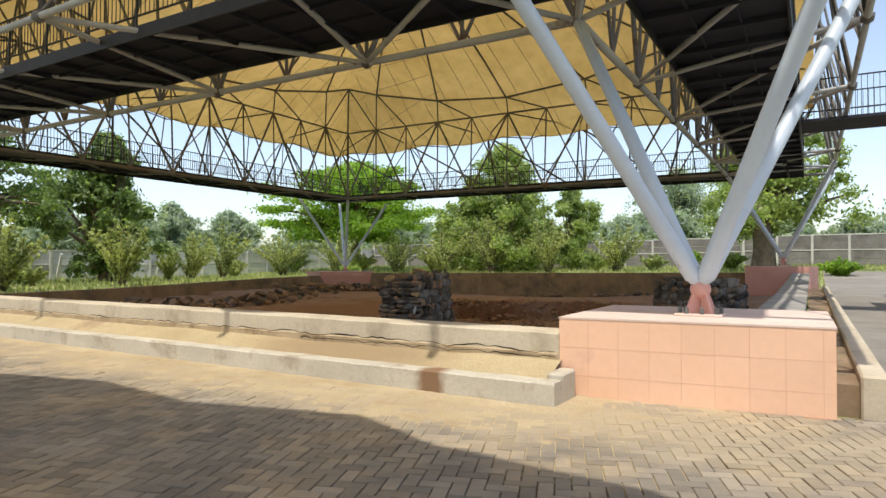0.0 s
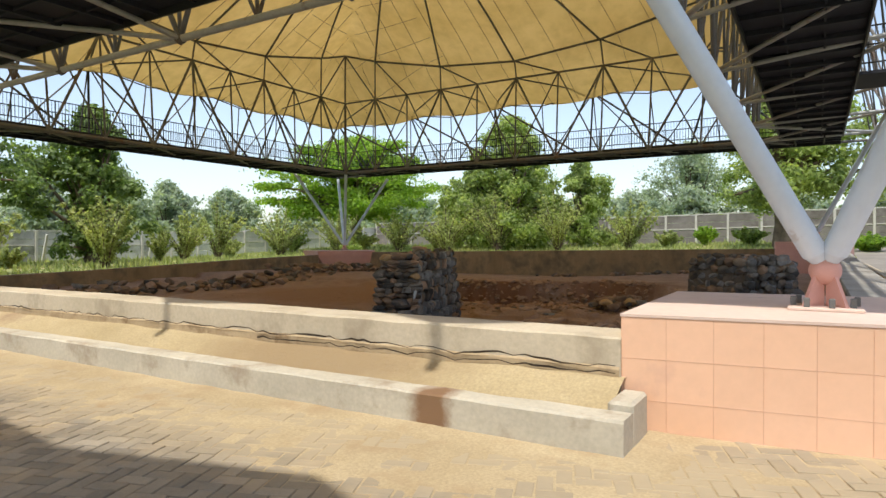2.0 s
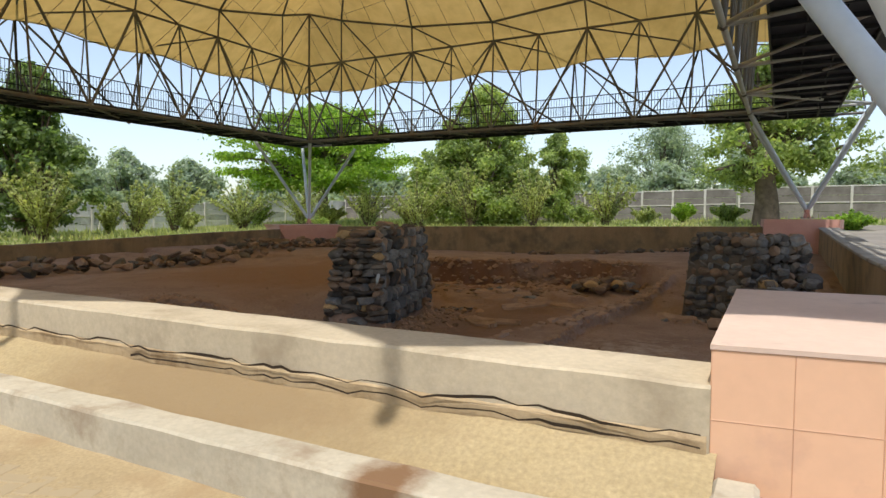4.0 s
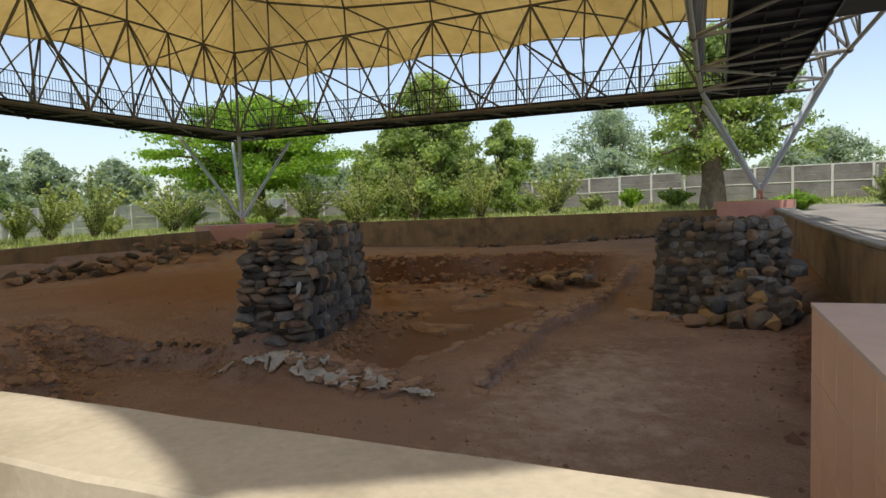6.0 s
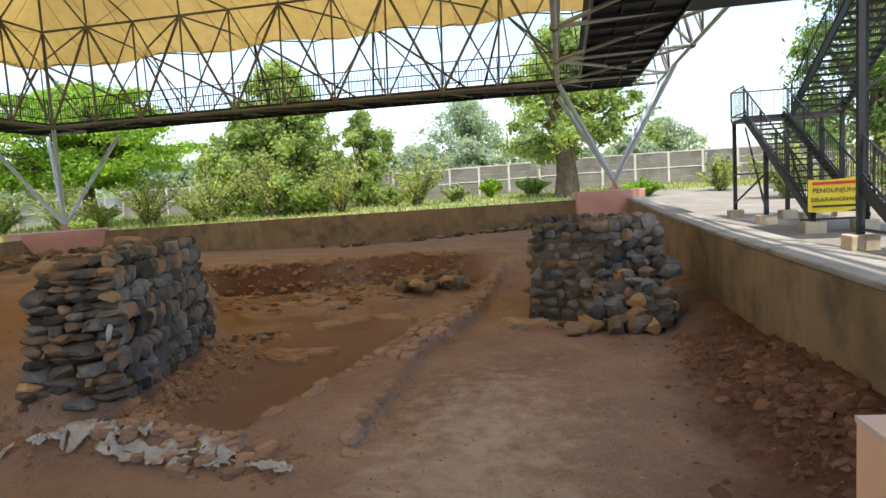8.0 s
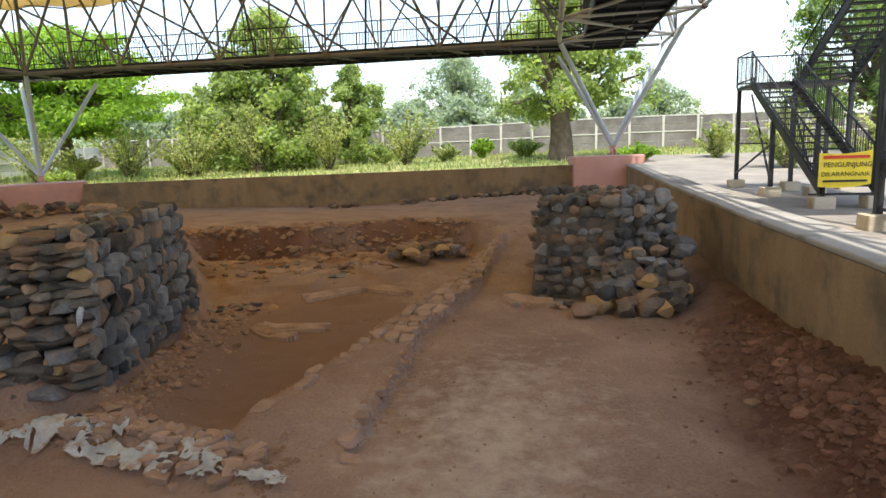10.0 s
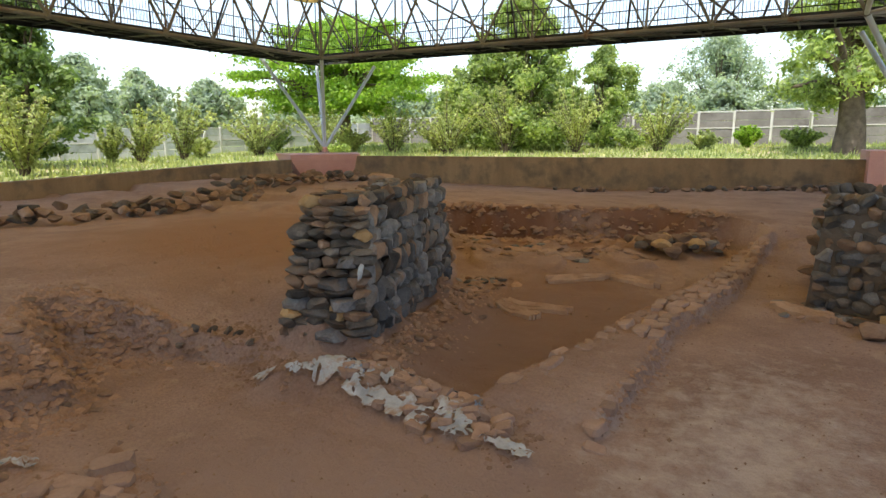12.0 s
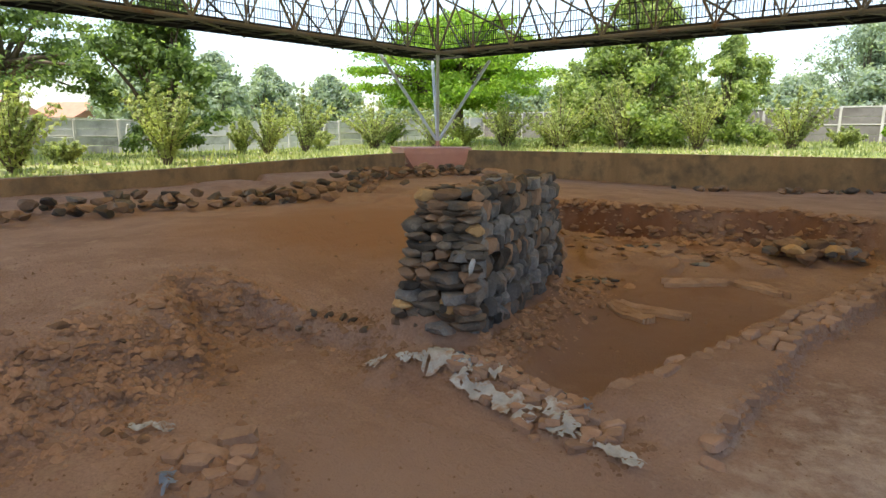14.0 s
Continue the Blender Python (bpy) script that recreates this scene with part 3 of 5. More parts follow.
vs = [(-24.9, 30.9, -0.9), (-23.9, 32.4, -0.9), (-25.6, 34.4, -0.9), (-27.3, 32.0, -0.9), (-25.05, 29.8, 0.5), (-23.25, 32.9, 0.5), (-25.3, 35.0, 0.5), (-27.6, 31.4, 0.5), (-25.05, 29.75, 0.78), (-23.2, 32.9, 0.78), (-25.2, 35.1, 0.78), (-27.7, 31.3, 0.78)]
fs = [(k + i, k + (i + 1) % 4, k + 4 + (i + 1) % 4, k + 4 + i) for k in (0, 4) for i in range(4)] + [(8, 9, 10, 11)]
put("core", mesh_of("core", vs, fs, M["pink_paint"]), far_l)
for p in (far_r, far_l):
    p.children[0].data.materials[0] = M["pink_paint"]


def tile_face(parent, a, b, z0, z1, rows, cols, off, proud=0.0018):
    """Tiles on the upright face from a to b, each with its own edges."""
    a, b = Vector((*a, 0)), Vector((*b, 0))
    d = (b - a)
    ln = d.length
    d.normalize()
    nrm = Vector((d.y, -d.x, 0))
    z = z1
    for r, rh in enumerate(rows):
        zb = max(z0, z - rh)
        s = -off * (r % 2)
        while s < ln - 0.01:
            e = min(ln, s + cols)
            s0 = max(0, s)
            if e - s0 > 0.02:
                bm = bmesh.new()
                g = 0.0016
                m = Matrix.Translation(a) @ Matrix(((d.x, nrm.x, 0, 0), (d.y, nrm.y, 0, 0), (0, 0, 1, 0), (0, 0, 0, 1)))
                add_box(bm, s0 + g, -0.004, zb + g, e - g, proud, z - g, 0.001, m)
                put("tile", bm_mesh("tile", bm, M["pink"]), parent)
            s += cols
        z = zb
    return


tile_face(pl, P0, P1, 0.0, 0.80, [0.29, 0.29, 0.22], 0.3, 0.0)
tile_face(pl, P3, P0, -0.6, 0.80, [0.29, 0.29, 0.29, 0.29, 0.24], 0.3, 0.0)
bm = bmesh.new()
vs = [bm.verts.new((x, y, z)) for z in (0.802, 0.822) for x, y in ((P0[0] - 0.007, P0[1] - 0.007), (P1[0] + 0.007, P1[1] - 0.006), P2, (P3[0] - 0.007, P3[1]))]
for q in ((4, 5, 6, 7), (0, 1, 5, 4), (1, 2, 6, 5), (2, 3, 7, 6), (3, 0, 4, 7)):
    bm.faces.new([vs[i] for i in q])
put("top_slab", bm_mesh("top_slab", bm, M["slab"]), pl)

# ---- canopy frame ----
TUBE = unit_tube("tube", M["steel"], 20)
ROD = unit_tube("rod", M["truss"], 8)
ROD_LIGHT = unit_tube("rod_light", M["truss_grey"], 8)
Z_LOW, Z_UP = 5.32, 9.4
HALF = 2.05


def ring(o, z):
    """Corners of a square ring, o metres outside the centre lines, counter-clockwise from the south-east."""
    return [Vector((XR + o, YN - o, z)), Vector((XR + o, YF + o, z)), Vector((XL - o, YF + o, z)), Vector((XL - o, YN - o, z))]


def corner_column(name, base, tops, r, joint_z):
    t = thing(name, "inclined pale blue steel tube columns on a pinned steel foot", "column", group="canopy columns")
    b = Vector(base)
    for p in tops:
        p = Vector(p)
        d = (p - b).normalized()
        put("tube", TUBE, t, along(b + d * 0.16, p, r))
        put("cone", cone_mesh, t, along(b + d * 0.02, b + d * 0.18, 1) @ Matrix.Diagonal((r, r, 1, 1)))
    put("ball", ball_mesh, t, Matrix.Translation(b) @ Matrix.Diagonal((0.11, 0.11, 0.11, 1)))
    for k in range(4):
        put("gusset", gusset_mesh, t, Matrix.Translation((b.x, b.y, joint_z)) @ Matrix.Rotation(math.pi / 4 + k * math.pi / 2, 4, "Z") @ Matrix.Diagonal((1, 1, (b.z - joint_z) / 0.3, 1)))
    put("base_plate", plate_mesh, t, Matrix.Translation((b.x, b.y, joint_z)))
    for k in range(8):
        a = k * math.pi / 4 + 0.2
        put("bolt", bolt_mesh, t, Matrix.Translation((b.x + 0.21 * math.cos(a), b.y + 0.21 * math.sin(a), joint_z + 0.02)))
    return t


def cone():
    vs, fs = [], []
    for k in range(16):
        a = 2 * math.pi * k / 16
        vs += [(0.35 * math.cos(a), 0.35 * math.sin(a), 0), (math.cos(a), math.sin(a), 1)]
    for k in range(16):
        j = (k + 1) % 16
        fs.append((2 * k, 2 * j, 2 * j + 1, 2 * k + 1))
    return mesh_of("cone", vs, fs, M["steel"], True)


cone_mesh = cone()
bm = bmesh.new()
bmesh.ops.create_uvsphere(bm, u_segments=16, v_segments=10, radius=1)
ball_mesh = bm_mesh("ball", bm, M["pink_paint"], True)
bm = bmesh.new()
vs = [bm.verts.new(p) for p in ((0.02, -0.015, 0.02), (0.2, -0.015, 0.02), (0.08, -0.015, 0.30), (0.02, -0.015, 0.30), (0.02, 0.015, 0.02), (0.2, 0.015, 0.02), (0.08, 0.015, 0.30), (0.02, 0.015, 0.30))]
for q in ((0, 1, 2, 3), (7, 6, 5, 4), (0, 4, 5, 1), (1, 5, 6, 2), (2, 6, 7, 3), (3, 7, 4, 0)):
    bm.faces.new([vs[i] for i in q])
gusset_mesh = bm_mesh("gusset", bm, M["pink_paint"])
plate_mesh = box_mesh("plate", (-0.24, -0.24, 0), (0.24, 0.24, 0.022), M["slab"], 0.004)
bolt_mesh = box_mesh("bolt", (-0.02, -0.02, 0), (0.02, 0.02, 0.07), M["truss"], 0.005)

inn, out = ring(-HALF, Z_LOW), ring(HALF, Z_LOW)
for (cx, cy, bz, jz, r) in ((0.29, 7.45, 1.11, 0.824, 0.09), (0.2, 33.0, 1.62, 1.285, 0.09), (-25.7, 33.0, 1.06, 0.785, 0.085), (-25.3, 7.82, 1.06, 0.75, 0.13)):
    ox, oy = (XR if cx > -10 else XL), (YN if cy < 20 else YF)
    corner_column("column", (cx, cy, bz), [(ox + sx * HALF, oy + sy * HALF, Z_LOW + (0.3 if (sx > 0) == (cx > -10) else 0.0)) for sx in (-1, 1) for sy in (-1, 1)], r, jz)


def side_truss(name, k):
    t = thing(name, "rust-stained grey steel tube truss carrying a walkway", "truss", group="walkway trusses")
    il, ol = ring(-HALF, Z_LOW), ring(HALF, Z_LOW + 0.3)
    iu, ou = ring(-HALF + 0.2, Z_UP), ring(HALF - 0.6, Z_UP - 0.4)
    j = (k + 1) % 4
    N = 5
    IL = [il[k].lerp(il[j], i / N) for i in range(N + 1)]
    OL = [ol[k].lerp(ol[j], (i + 0.5) / 6) for i in range(6)]
    IU = [iu[k].lerp(iu[j], (i + 0.5) / N) for i in range(N)]
    OU = [ou[k].lerp(ou[j], i / N) for i in range(N + 1)]

    def bar(a, b, r=0.045, me=ROD):
        put("bar", me, t, along(a, b, r))
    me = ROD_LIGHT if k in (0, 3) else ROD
    for i in range(N):
        bar(IL[i], IL[i + 1], 0.075, me)
        bar(IL[i], IU[i], 0.055)
        bar(IU[i], IL[i + 1], 0.055)
        bar(IL[i].lerp(IL[i + 1], 0.5), IU[i], 0.04)
        bar(OU[i], OU[i + 1], 0.05)
        bar(IU[i], OU[i], 0.04)
        bar(IU[i], OU[i + 1], 0.04)
        bar(OL[i], OU[i], 0.05)
        bar(OL[i + 1], OU[i + 1], 0.05)
        bar(OL[i], OU[i + 1], 0.05)
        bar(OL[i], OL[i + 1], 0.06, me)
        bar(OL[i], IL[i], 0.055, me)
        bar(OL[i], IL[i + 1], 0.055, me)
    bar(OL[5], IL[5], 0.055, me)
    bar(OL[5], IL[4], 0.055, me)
    MU = [ol[k].lerp(ol[j], i / 10) for i in range(11)]
    for i, p in enumerate(MU):
        q = ou[k].lerp(ou[j], i / 10)
        bar(p.lerp(q, 0.04), q, 0.03)
        if i < 10:
            a, b = (p, ou[k].lerp(ou[j], (i + 1) / 10)) if i % 2 else (q, MU[i + 1])
            bar(a, b, 0.032)
    for i in range(N):
        a, b = IL[i].lerp(IL[i + 1], 0.5), iu[k].lerp(iu[j], i / N)
        bar(a, b, 0.035)
        bar(a, iu[k].lerp(iu[j], (i + 1) / N), 0.035)
        bar(IL[i], b, 0.04)
        e = ring(HALF - 0.7, 8.6)
        bar(OU[i], e[k].lerp(e[j], (i + 0.5) / N), 0.03)
        bar(OU[i + 1], e[k].lerp(e[j], (i + 0.5) / N), 0.03)
    for i in range(N - 1):
        bar(IU[i], IU[i + 1], 0.05)
    bar(il[k], iu[k], 0.07)
    bar(iu[k], IU[0], 0.05)
    bar(iu[j], IU[-1], 0.05)
    bar(ol[k], OL[0], 0.06, me)
    bar(ol[j], OL[-1], 0.06, me)
    # struts up to the ring under the fabric
    top = ring(-HALF, 12.1)
    prev = top[k]
    for i in range(N):
        mid = top[k].lerp(top[j], (i + 0.5) / N)
        mid.z = ring_z((i + 0.5) / N) - 0.1
        bar(IU[i], mid, 0.04)
        bar(prev, mid, 0.055)
        if 0 < i < N:
            b = IU[i - 1].lerp(IU[i], 0.5)
            bar(b, mid, 0.04)
        prev = mid
    bar(prev, top[j], 0.055)
    bar(iu[k], top[k], 0.05)
    for f in (0.1, 0.9):
        bar(top[k] if f < 0.5 else top[j], iu[k].lerp(iu[j], f), 0.04)
    for p in IL[:-1] + OL:
        put("node", node_mesh, t, Matrix.Translation(p) @ Matrix.Diagonal((0.13, 0.13, 0.13, 1)))
    return t


def ring_z(f):
    return 10.3 + 1.9 * abs(2 * f - 1) ** 1.8


bm = bmesh.new()
bmesh.ops.create_icosphere(bm, subdivisions=1, radius=1)
node_mesh = bm_mesh("node", bm, M["truss"], True)
for k, nm in enumerate(("truss", "truss", "truss", "truss")):
    side_truss(nm, k)


# walkway decks with railings
JOIST = box_mesh("joist", (-0.03, -2.08, -0.1), (0.03, -0.02, -0.002), M["deck"])


def deck(k):
    t = thing("walkway", "black steel walkway deck with thin black railings", "walkway", group="walkway decks")
    a_i, a_o = ring(-1.2, 5.52), ring(0.9, 5.52)
    j = (k + 1) % 4
    A, B = (a_i[k], a_i[j])
    d = (B - A).normalized()
    n = Vector((-d.y, d.x, 0))       # points inwards
    c0 = (a_i[k] + a_o[k]) / 2
    ln = (B - A).length
    m = Matrix(((d.x, n.x, 0, A.x), (d.y, n.y, 0, A.y), (0, 0, 1, 5.52), (0, 0, 0, 1)))
    bm = bmesh.new()
    add_box(bm, -1.9 if k % 2 == 0 else -2.1, -2.1, 0, ln + 0.0, 0, 0.05)
    put("plate", bm_mesh("plate", bm, M["deck"]), t, m)
    s = -1.5
    while s < ln + 0.1:
        put("joist", JOIST, t, m @ Matrix.Translation((s, 0, 0)))
        s += 1.05
    for o in (-0.7, -1.4):
        put("bearer", box_mesh("bearer", (-2.1, o - 0.02, -0.06), (ln, o + 0.02, -0.003), M["deck"]), t, m)
    for o, nm in ((0.0, "fascia"), (-2.14, "fascia")):
        bm = bmesh.new()
        add_box(bm, -2.1 if o else 0, o, -0.14, ln, o + 0.04, 0.1)
        put(nm, bm_mesh(nm, bm, M["black"]), t, m)
    for o in (0.02, -2.12):
        for z in (0.28, 1.1):
            put("rail", mesh_of("rail", *tube_verts([(-2.1 if o < 0 else 0, o, z), (ln, o, z)], 0.022, 5), M["black"]), t, m)
        s, bars = 0.1, []
        i = 0
        while s < ln:
            w = 0.024 if i % 12 == 0 else 0.009
            bars.append(tube_verts([(s, o, 0.28 if i % 12 else 0.0), (s, o, 1.1)], w, 4))
            s += 0.125
            i += 1
        put("railing_infill", mesh_of("railing_infill", *join_parts(bars), M["black"]), t, m, kind="stuff")
    return t


for k in range(4):
    deck(k)


# fabric canopy
# the south reach, out of view, is set by where its shadow ends
EAVE = dict(e=1.3, n=36.0 - 33.0 - 1.5, w=1.5, s=3.72)


def canopy_z(u, v):
    """Height of the fabric at plan place (u, v)."""
    rx0, rx1, ry0, ry1 = XL + HALF, XR - HALF, YN + HALF, YF - HALF
    cx, cy, hx, hy = (rx0 + rx1) / 2, (ry0 + ry1) / 2, (rx1 - rx0) / 2, (ry1 - ry0) / 2
    a, b = (u - cx) / hx, (v - cy) / hy
    d = max(abs(a), abs(b))
    f = (1 + (b if abs(a) >= abs(b) else a) / max(d, 1e-6)) / 2
    rz = ring_z(f)
    if d <= 1:
        return rz + (14.6 - rz) * (1 - d) ** 0.9
    over = max(rx0 - u, u - rx1, ry0 - v, v - ry1)
    lim = 3.5
    q = min(1.4, over / lim)
    return rz + (8.75 - rz) * q ** 0.85 + 0.12 * math.sin(f * math.pi * 10) * q


cx0, cx1, cy0, cy1 = XL - EAVE["w"], XR + EAVE["e"], YN - EAVE["s"], YF + EAVE["n"]
TIPS = (-1.9, -5.45, -10.5, -15.5)


def canopy_mesh():
    """The fabric, with pointed ears at the tie-downs of the south eave, added for its shadow."""
    xs, ys = steps(cx0, cx1, 0.225), steps(cy0, cy1, 0.45)
    vs = []
    for y in ys:
        for x in xs:
            pull = max(max(0, 1 - abs(x - t) / 1.2) ** 1.6 for t in TIPS) * smooth01(cy0 + 1.6, cy0, y)
            vs.append((x, y - 0.48 * pull + 0.6 * smooth01(-1.4, 0.0, x) * smooth01(cy0 + 2.0, cy0, y), canopy_z(x, y) - 0.1 * pull))
    nx = len(xs)
    return mesh_of("canopy", vs, [(j * nx + i, j * nx + i + 1, (j + 1) * nx + i + 1, (j + 1) * nx + i) for j in range(len(ys) - 1) for i in range(nx - 1)], M["fabric"], True)


put("canopy", canopy_mesh(), label="yellow tensioned fabric roof canopy with sewn seams", category="canopy")
seams = []
for i in range(1, 19):
    u = cx0 + (cx1 - cx0) * i / 19
    for y0, y1 in ((YF - 8, cy1), ):
        ys_ = steps(y0, y1, 0.5)
        seams.append(tube_verts([(u + (-12.6 - u) * 0.35 * max(0, (30.9 - y)) / 11, y, canopy_z(u + (-12.6 - u) * 0.35 * max(0, (30.9 - y)) / 11, y) - 0.01) for y in ys_], 0.012, 4))
    v = cy0 + (cy1 - cy0) * i / 19
    xs_ = steps(cx0, XL + 9, 0.5)
    seams.append(tube_verts([(x, v + (20 - v) * 0.35 * max(0, (x + 22.9)) / 11, canopy_z(x, v + (20 - v) * 0.35 * max(0, (x + 22.9)) / 11) - 0.01) for x in xs_], 0.012, 4))
put("seams", mesh_of("seams", *join_parts(seams), M["brick"]), bpy.data.objects["canopy"])
# tie rods below the ears, out of view, sized for their shadows on the wall
for t_ in TIPS:
    zt = canopy_z(t_, cy0) - 0.1
    put("tie_rod", ROD, bpy.data.objects["canopy"], along((t_, cy0 - 0.45, zt), (t_, cy0 - 0.44, zt - 0.7), 0.06))
# rafters from the ring to the crown
raf = thing("rafters", "rusty steel rafters under the fabric roof", "rafters")
cxm, cym = (XL + XR) / 2, (YN + YF) / 2
for f in (0.1, 0.3, 0.5, 0.7, 0.9):
    for p0 in ((XL + HALF + f * (XR - XL - 2 * HALF), YF - HALF), (XL + HALF + f * (XR - XL - 2 * HALF), YN + HALF),
               (XL + HALF, YN + HALF + f * (YF - YN - 2 * HALF)), (XR - HALF, YN + HALF + f * (YF - YN - 2 * HALF))):
        pts = []
        for s in (0, 0.25, 0.5, 0.75, 1):
            x, y = p0[0] + (cxm - p0[0]) * s, p0[1] + (cym - p0[1]) * s
            pts.append((x, y, canopy_z(x, y) - 0.14))
        put("rafter", mesh_of("rafter", *tube_verts(pts, 0.05, 8), M["truss"], True), raf)
# unseen roof added to cast the shade that lies on the paving
edge = [(-16, 3.88), (-7.29, 3.98), (-5.68, 4.37), (-4.0, 4.16), (-3.15, 4.39), (-2.19, 4.64), (-1.2, 4.2), (-0.07, 4.08), (0.48, 4.06), (2.6, 2.9), (8, 2.6)]
zs = 8.2
dx, dy = to_sun.x / to_sun.z * zs, to_sun.y / to_sun.z * zs
vs = [(x + dx, y + dy, zs) for x, y in edge] + [(x + dx, -14, zs + 1.5) for x, y in edge]
fs = [(i, i + 1, len(edge) + i + 1, len(edge) + i) for i in range(len(edge) - 1)]
blocker = put("entrance_canopy", mesh_of("entrance_canopy", vs, fs, M["fabric"]), label="unseen yellow fabric roof added to shade the paving", category="canopy")
for px_, py_ in ((-14, -3), (7, -3), (-14, -13), (7, -13)):
    put("post", TUBE, blocker, along((px_, py_, 0), (px_, py_, 8.8), 0.1))

# ---- the dig: stones, bricks, wood ----
rng = random.Random(7)
ROCKS = {k: [rock_mesh("stone", M[k], rng, rng.randint(8, 12)) for _ in range(7)] for k in ("stone", "slate", "brownstone", "ochre", "clod", "red_clod")}
ROUND = {k: [rock_mesh("boulder", M[k], rng, rounded=True) for _ in range(4)] for k in ("stone", "slate", "ochre", "brownstone")}


def stone_at(parent, kind, p, size, rot, name="stone", rounded=False, label=""):
    me = rng.choice((ROUND if rounded else ROCKS)[kind])
    return put(name, me, parent, Matrix.Translation(p) @ rot @ Matrix.Diagonal((*size, 1)), label)


# dry-stone wall: core, then face stones on the end, the east face and the top
FL, FR = Vector((-7.50, 12.02, 0)), Vector((-6.68, 12.42, 0))
BR = Vector((-7.72, 16.0, 0))
BL = BR + (FL - FR)
sw = thing("stone_wall", "old drystone wall of grey slabs and brown rubble standing in the earth", "stone wall")
lean = lambda p, z: p + (((FL + FR + BR + BL) / 4) - p).normalized() * 0.34 * max(0, z + 0.35)
vs = []
for z in (-0.95, 1.0):
    for p in (FL, FR, BR, BL):
        q = lean(p, z) + (((FL + FR + BR + BL) / 4) - p).normalized() * 0.15
        vs.append((q.x, q.y, z))
put("core", mesh_of("core", vs, [(0, 1, 5, 4), (1, 2, 6, 5), (2, 3, 7, 6), (3, 0, 4, 7), (4, 5, 6, 7)], M["mortar"]), sw)
d_end = (FR - FL).normalized()
n_end = Vector((d_end.y, -d_end.x, 0))
z = -0.5
while z < 1.0:
    h = rng.uniform(0.07, 0.15)
    s = 0.0
    while s < 0.92:
        w = rng.uniform(0.14, 0.34)
        p = lean(FL, z).lerp(lean(FR, z), min(0.96, (s + w / 2) / 0.92))
        kind = rng.choices(("stone", "brownstone", "ochre", "slate"), (6, 2, 0.35, 1.5))[0]
        rot = Matrix.Rotation(math.atan2(d_end.y, d_end.x) + rng.uniform(-0.15, 0.15), 4, "Z") @ Matrix.Rotation(rng.uniform(-0.14, 0.14), 4, "Y") @ Matrix.Rotation(rng.uniform(-0.2, 0.1), 4, "X")
        stone_at(sw, kind, p + Vector((0, 0, z + h / 2)) + n_end * rng.uniform(-0.03, 0.05), (w * 1.22, rng.uniform(0.26, 0.36), h * 1.3), rot)
        s += w
    z += h * 0.92
d_e = (BR - FR).normalized()
n_e = Vector((d_e.y, -d_e.x, 0))
ln_e = (BR - FR).length
z = -0.62
while z < 1.02:
    h = rng.uniform(0.15, 0.3)
    s = 0.02
    while s < ln_e:
        w = rng.uniform(0.1, 0.2) if rng.random() < 0.6 else rng.uniform(0.18, 0.34)
        p = lean(FR, z).lerp(lean(BR, z), (s + w / 2) / ln_e)
        kind = rng.choices(("slate", "stone", "brownstone"), (7, 4, 1.4))[0]
        rot = Matrix.Rotation(math.atan2(d_e.y, d_e.x) + rng.uniform(-0.1, 0.1), 4, "Z") @ Matrix.Rotation(rng.uniform(-0.28, 0.28), 4, "Y")
        stone_at(sw, kind, p + Vector((0, 0, z + h / 2)) + n_e * rng.uniform(-0.05, 0.02), (w * 1.14, 0.24, h * rng.uniform(1.05, 1.3)), rot)
        s += w * 0.98
    z += h * 0.9
stone_at(sw, "ochre", FR + Vector((-0.24, -0.13, -0.22)), (0.22, 0.12, 0.28), Matrix.Rotation(0.8, 4, "Z"))
put("white_chip", rock_mesh("white_chip", M["sack"], rng), sw, Matrix.Translation(FR + Vector((-0.02, 0.0, 0.26))) @ Matrix.Rotation(0.8, 4, "Z") @ Matrix.Rotation(0.25, 4, "Y") @ Matrix.Diagonal((0.07, 0.06, 0.22, 1)), "pale upright chip")
for i in range(85):
    f, g = rng.random(), rng.random()
    p = lean(FL.lerp(FR, f).lerp(BL.lerp(BR, f), g), 1.0)
    stone_at(sw, rng.choices(("brownstone", "stone", "slate"), (4, 4, 2))[0], p + Vector((0, 0, 0.97 + rng.uniform(-0.02, 0.10) + 0.05 * (g > 0.4))), (rng.uniform(0.14, 0.34), rng.uniform(0.12, 0.24), rng.uniform(0.06, 0.13)),
             Matrix.Rotation(rng.uniform(0, 6.3), 4, "Z") @ Matrix.Rotation(rng.uniform(-0.25, 0.25), 4, "X"))
stone_at(sw, "brownstone", (-7.75, 14.2, 1.16), (0.42, 0.26, 0.13), Matrix.Rotation(0.4, 4, "Z"))
stone_at(sw, "stone", lean(FL, 0.62) + Vector((0.02, 0.0, 0.66)), (0.3, 0.28, 0.24), Matrix.Rotation(0.4, 4, "Z"), rounded=True)

# boulder pile at the east: a mortared rubble core with loose boulders before it
bp = thing("boulder_pile", "ruined rubble masonry with loose grey boulders at its foot", "stone pile")
C = [Vector((-2.55, 17.85, 0)), Vector((-1.08, 17.3, 0)), Vector((-0.25, 17.9, 0)), Vector((-0.25, 19.2, 0)), Vector((-2.5, 19.2, 0))]
n = len(C)
cc = sum(C, Vector()) / n
vs = [(p.x, p.y, -0.95) for p in C] + [(*(p + (cc - p) * 0.12).xy, 0.62 + 0.12 * (i in (1, 2))) for i, p in enumerate(C)]
put("core", mesh_of("core", vs, [(i, (i + 1) % n, n + (i + 1) % n, n + i) for i in range(n)] + [tuple(range(n, 2 * n))], M["mortar"]), bp)
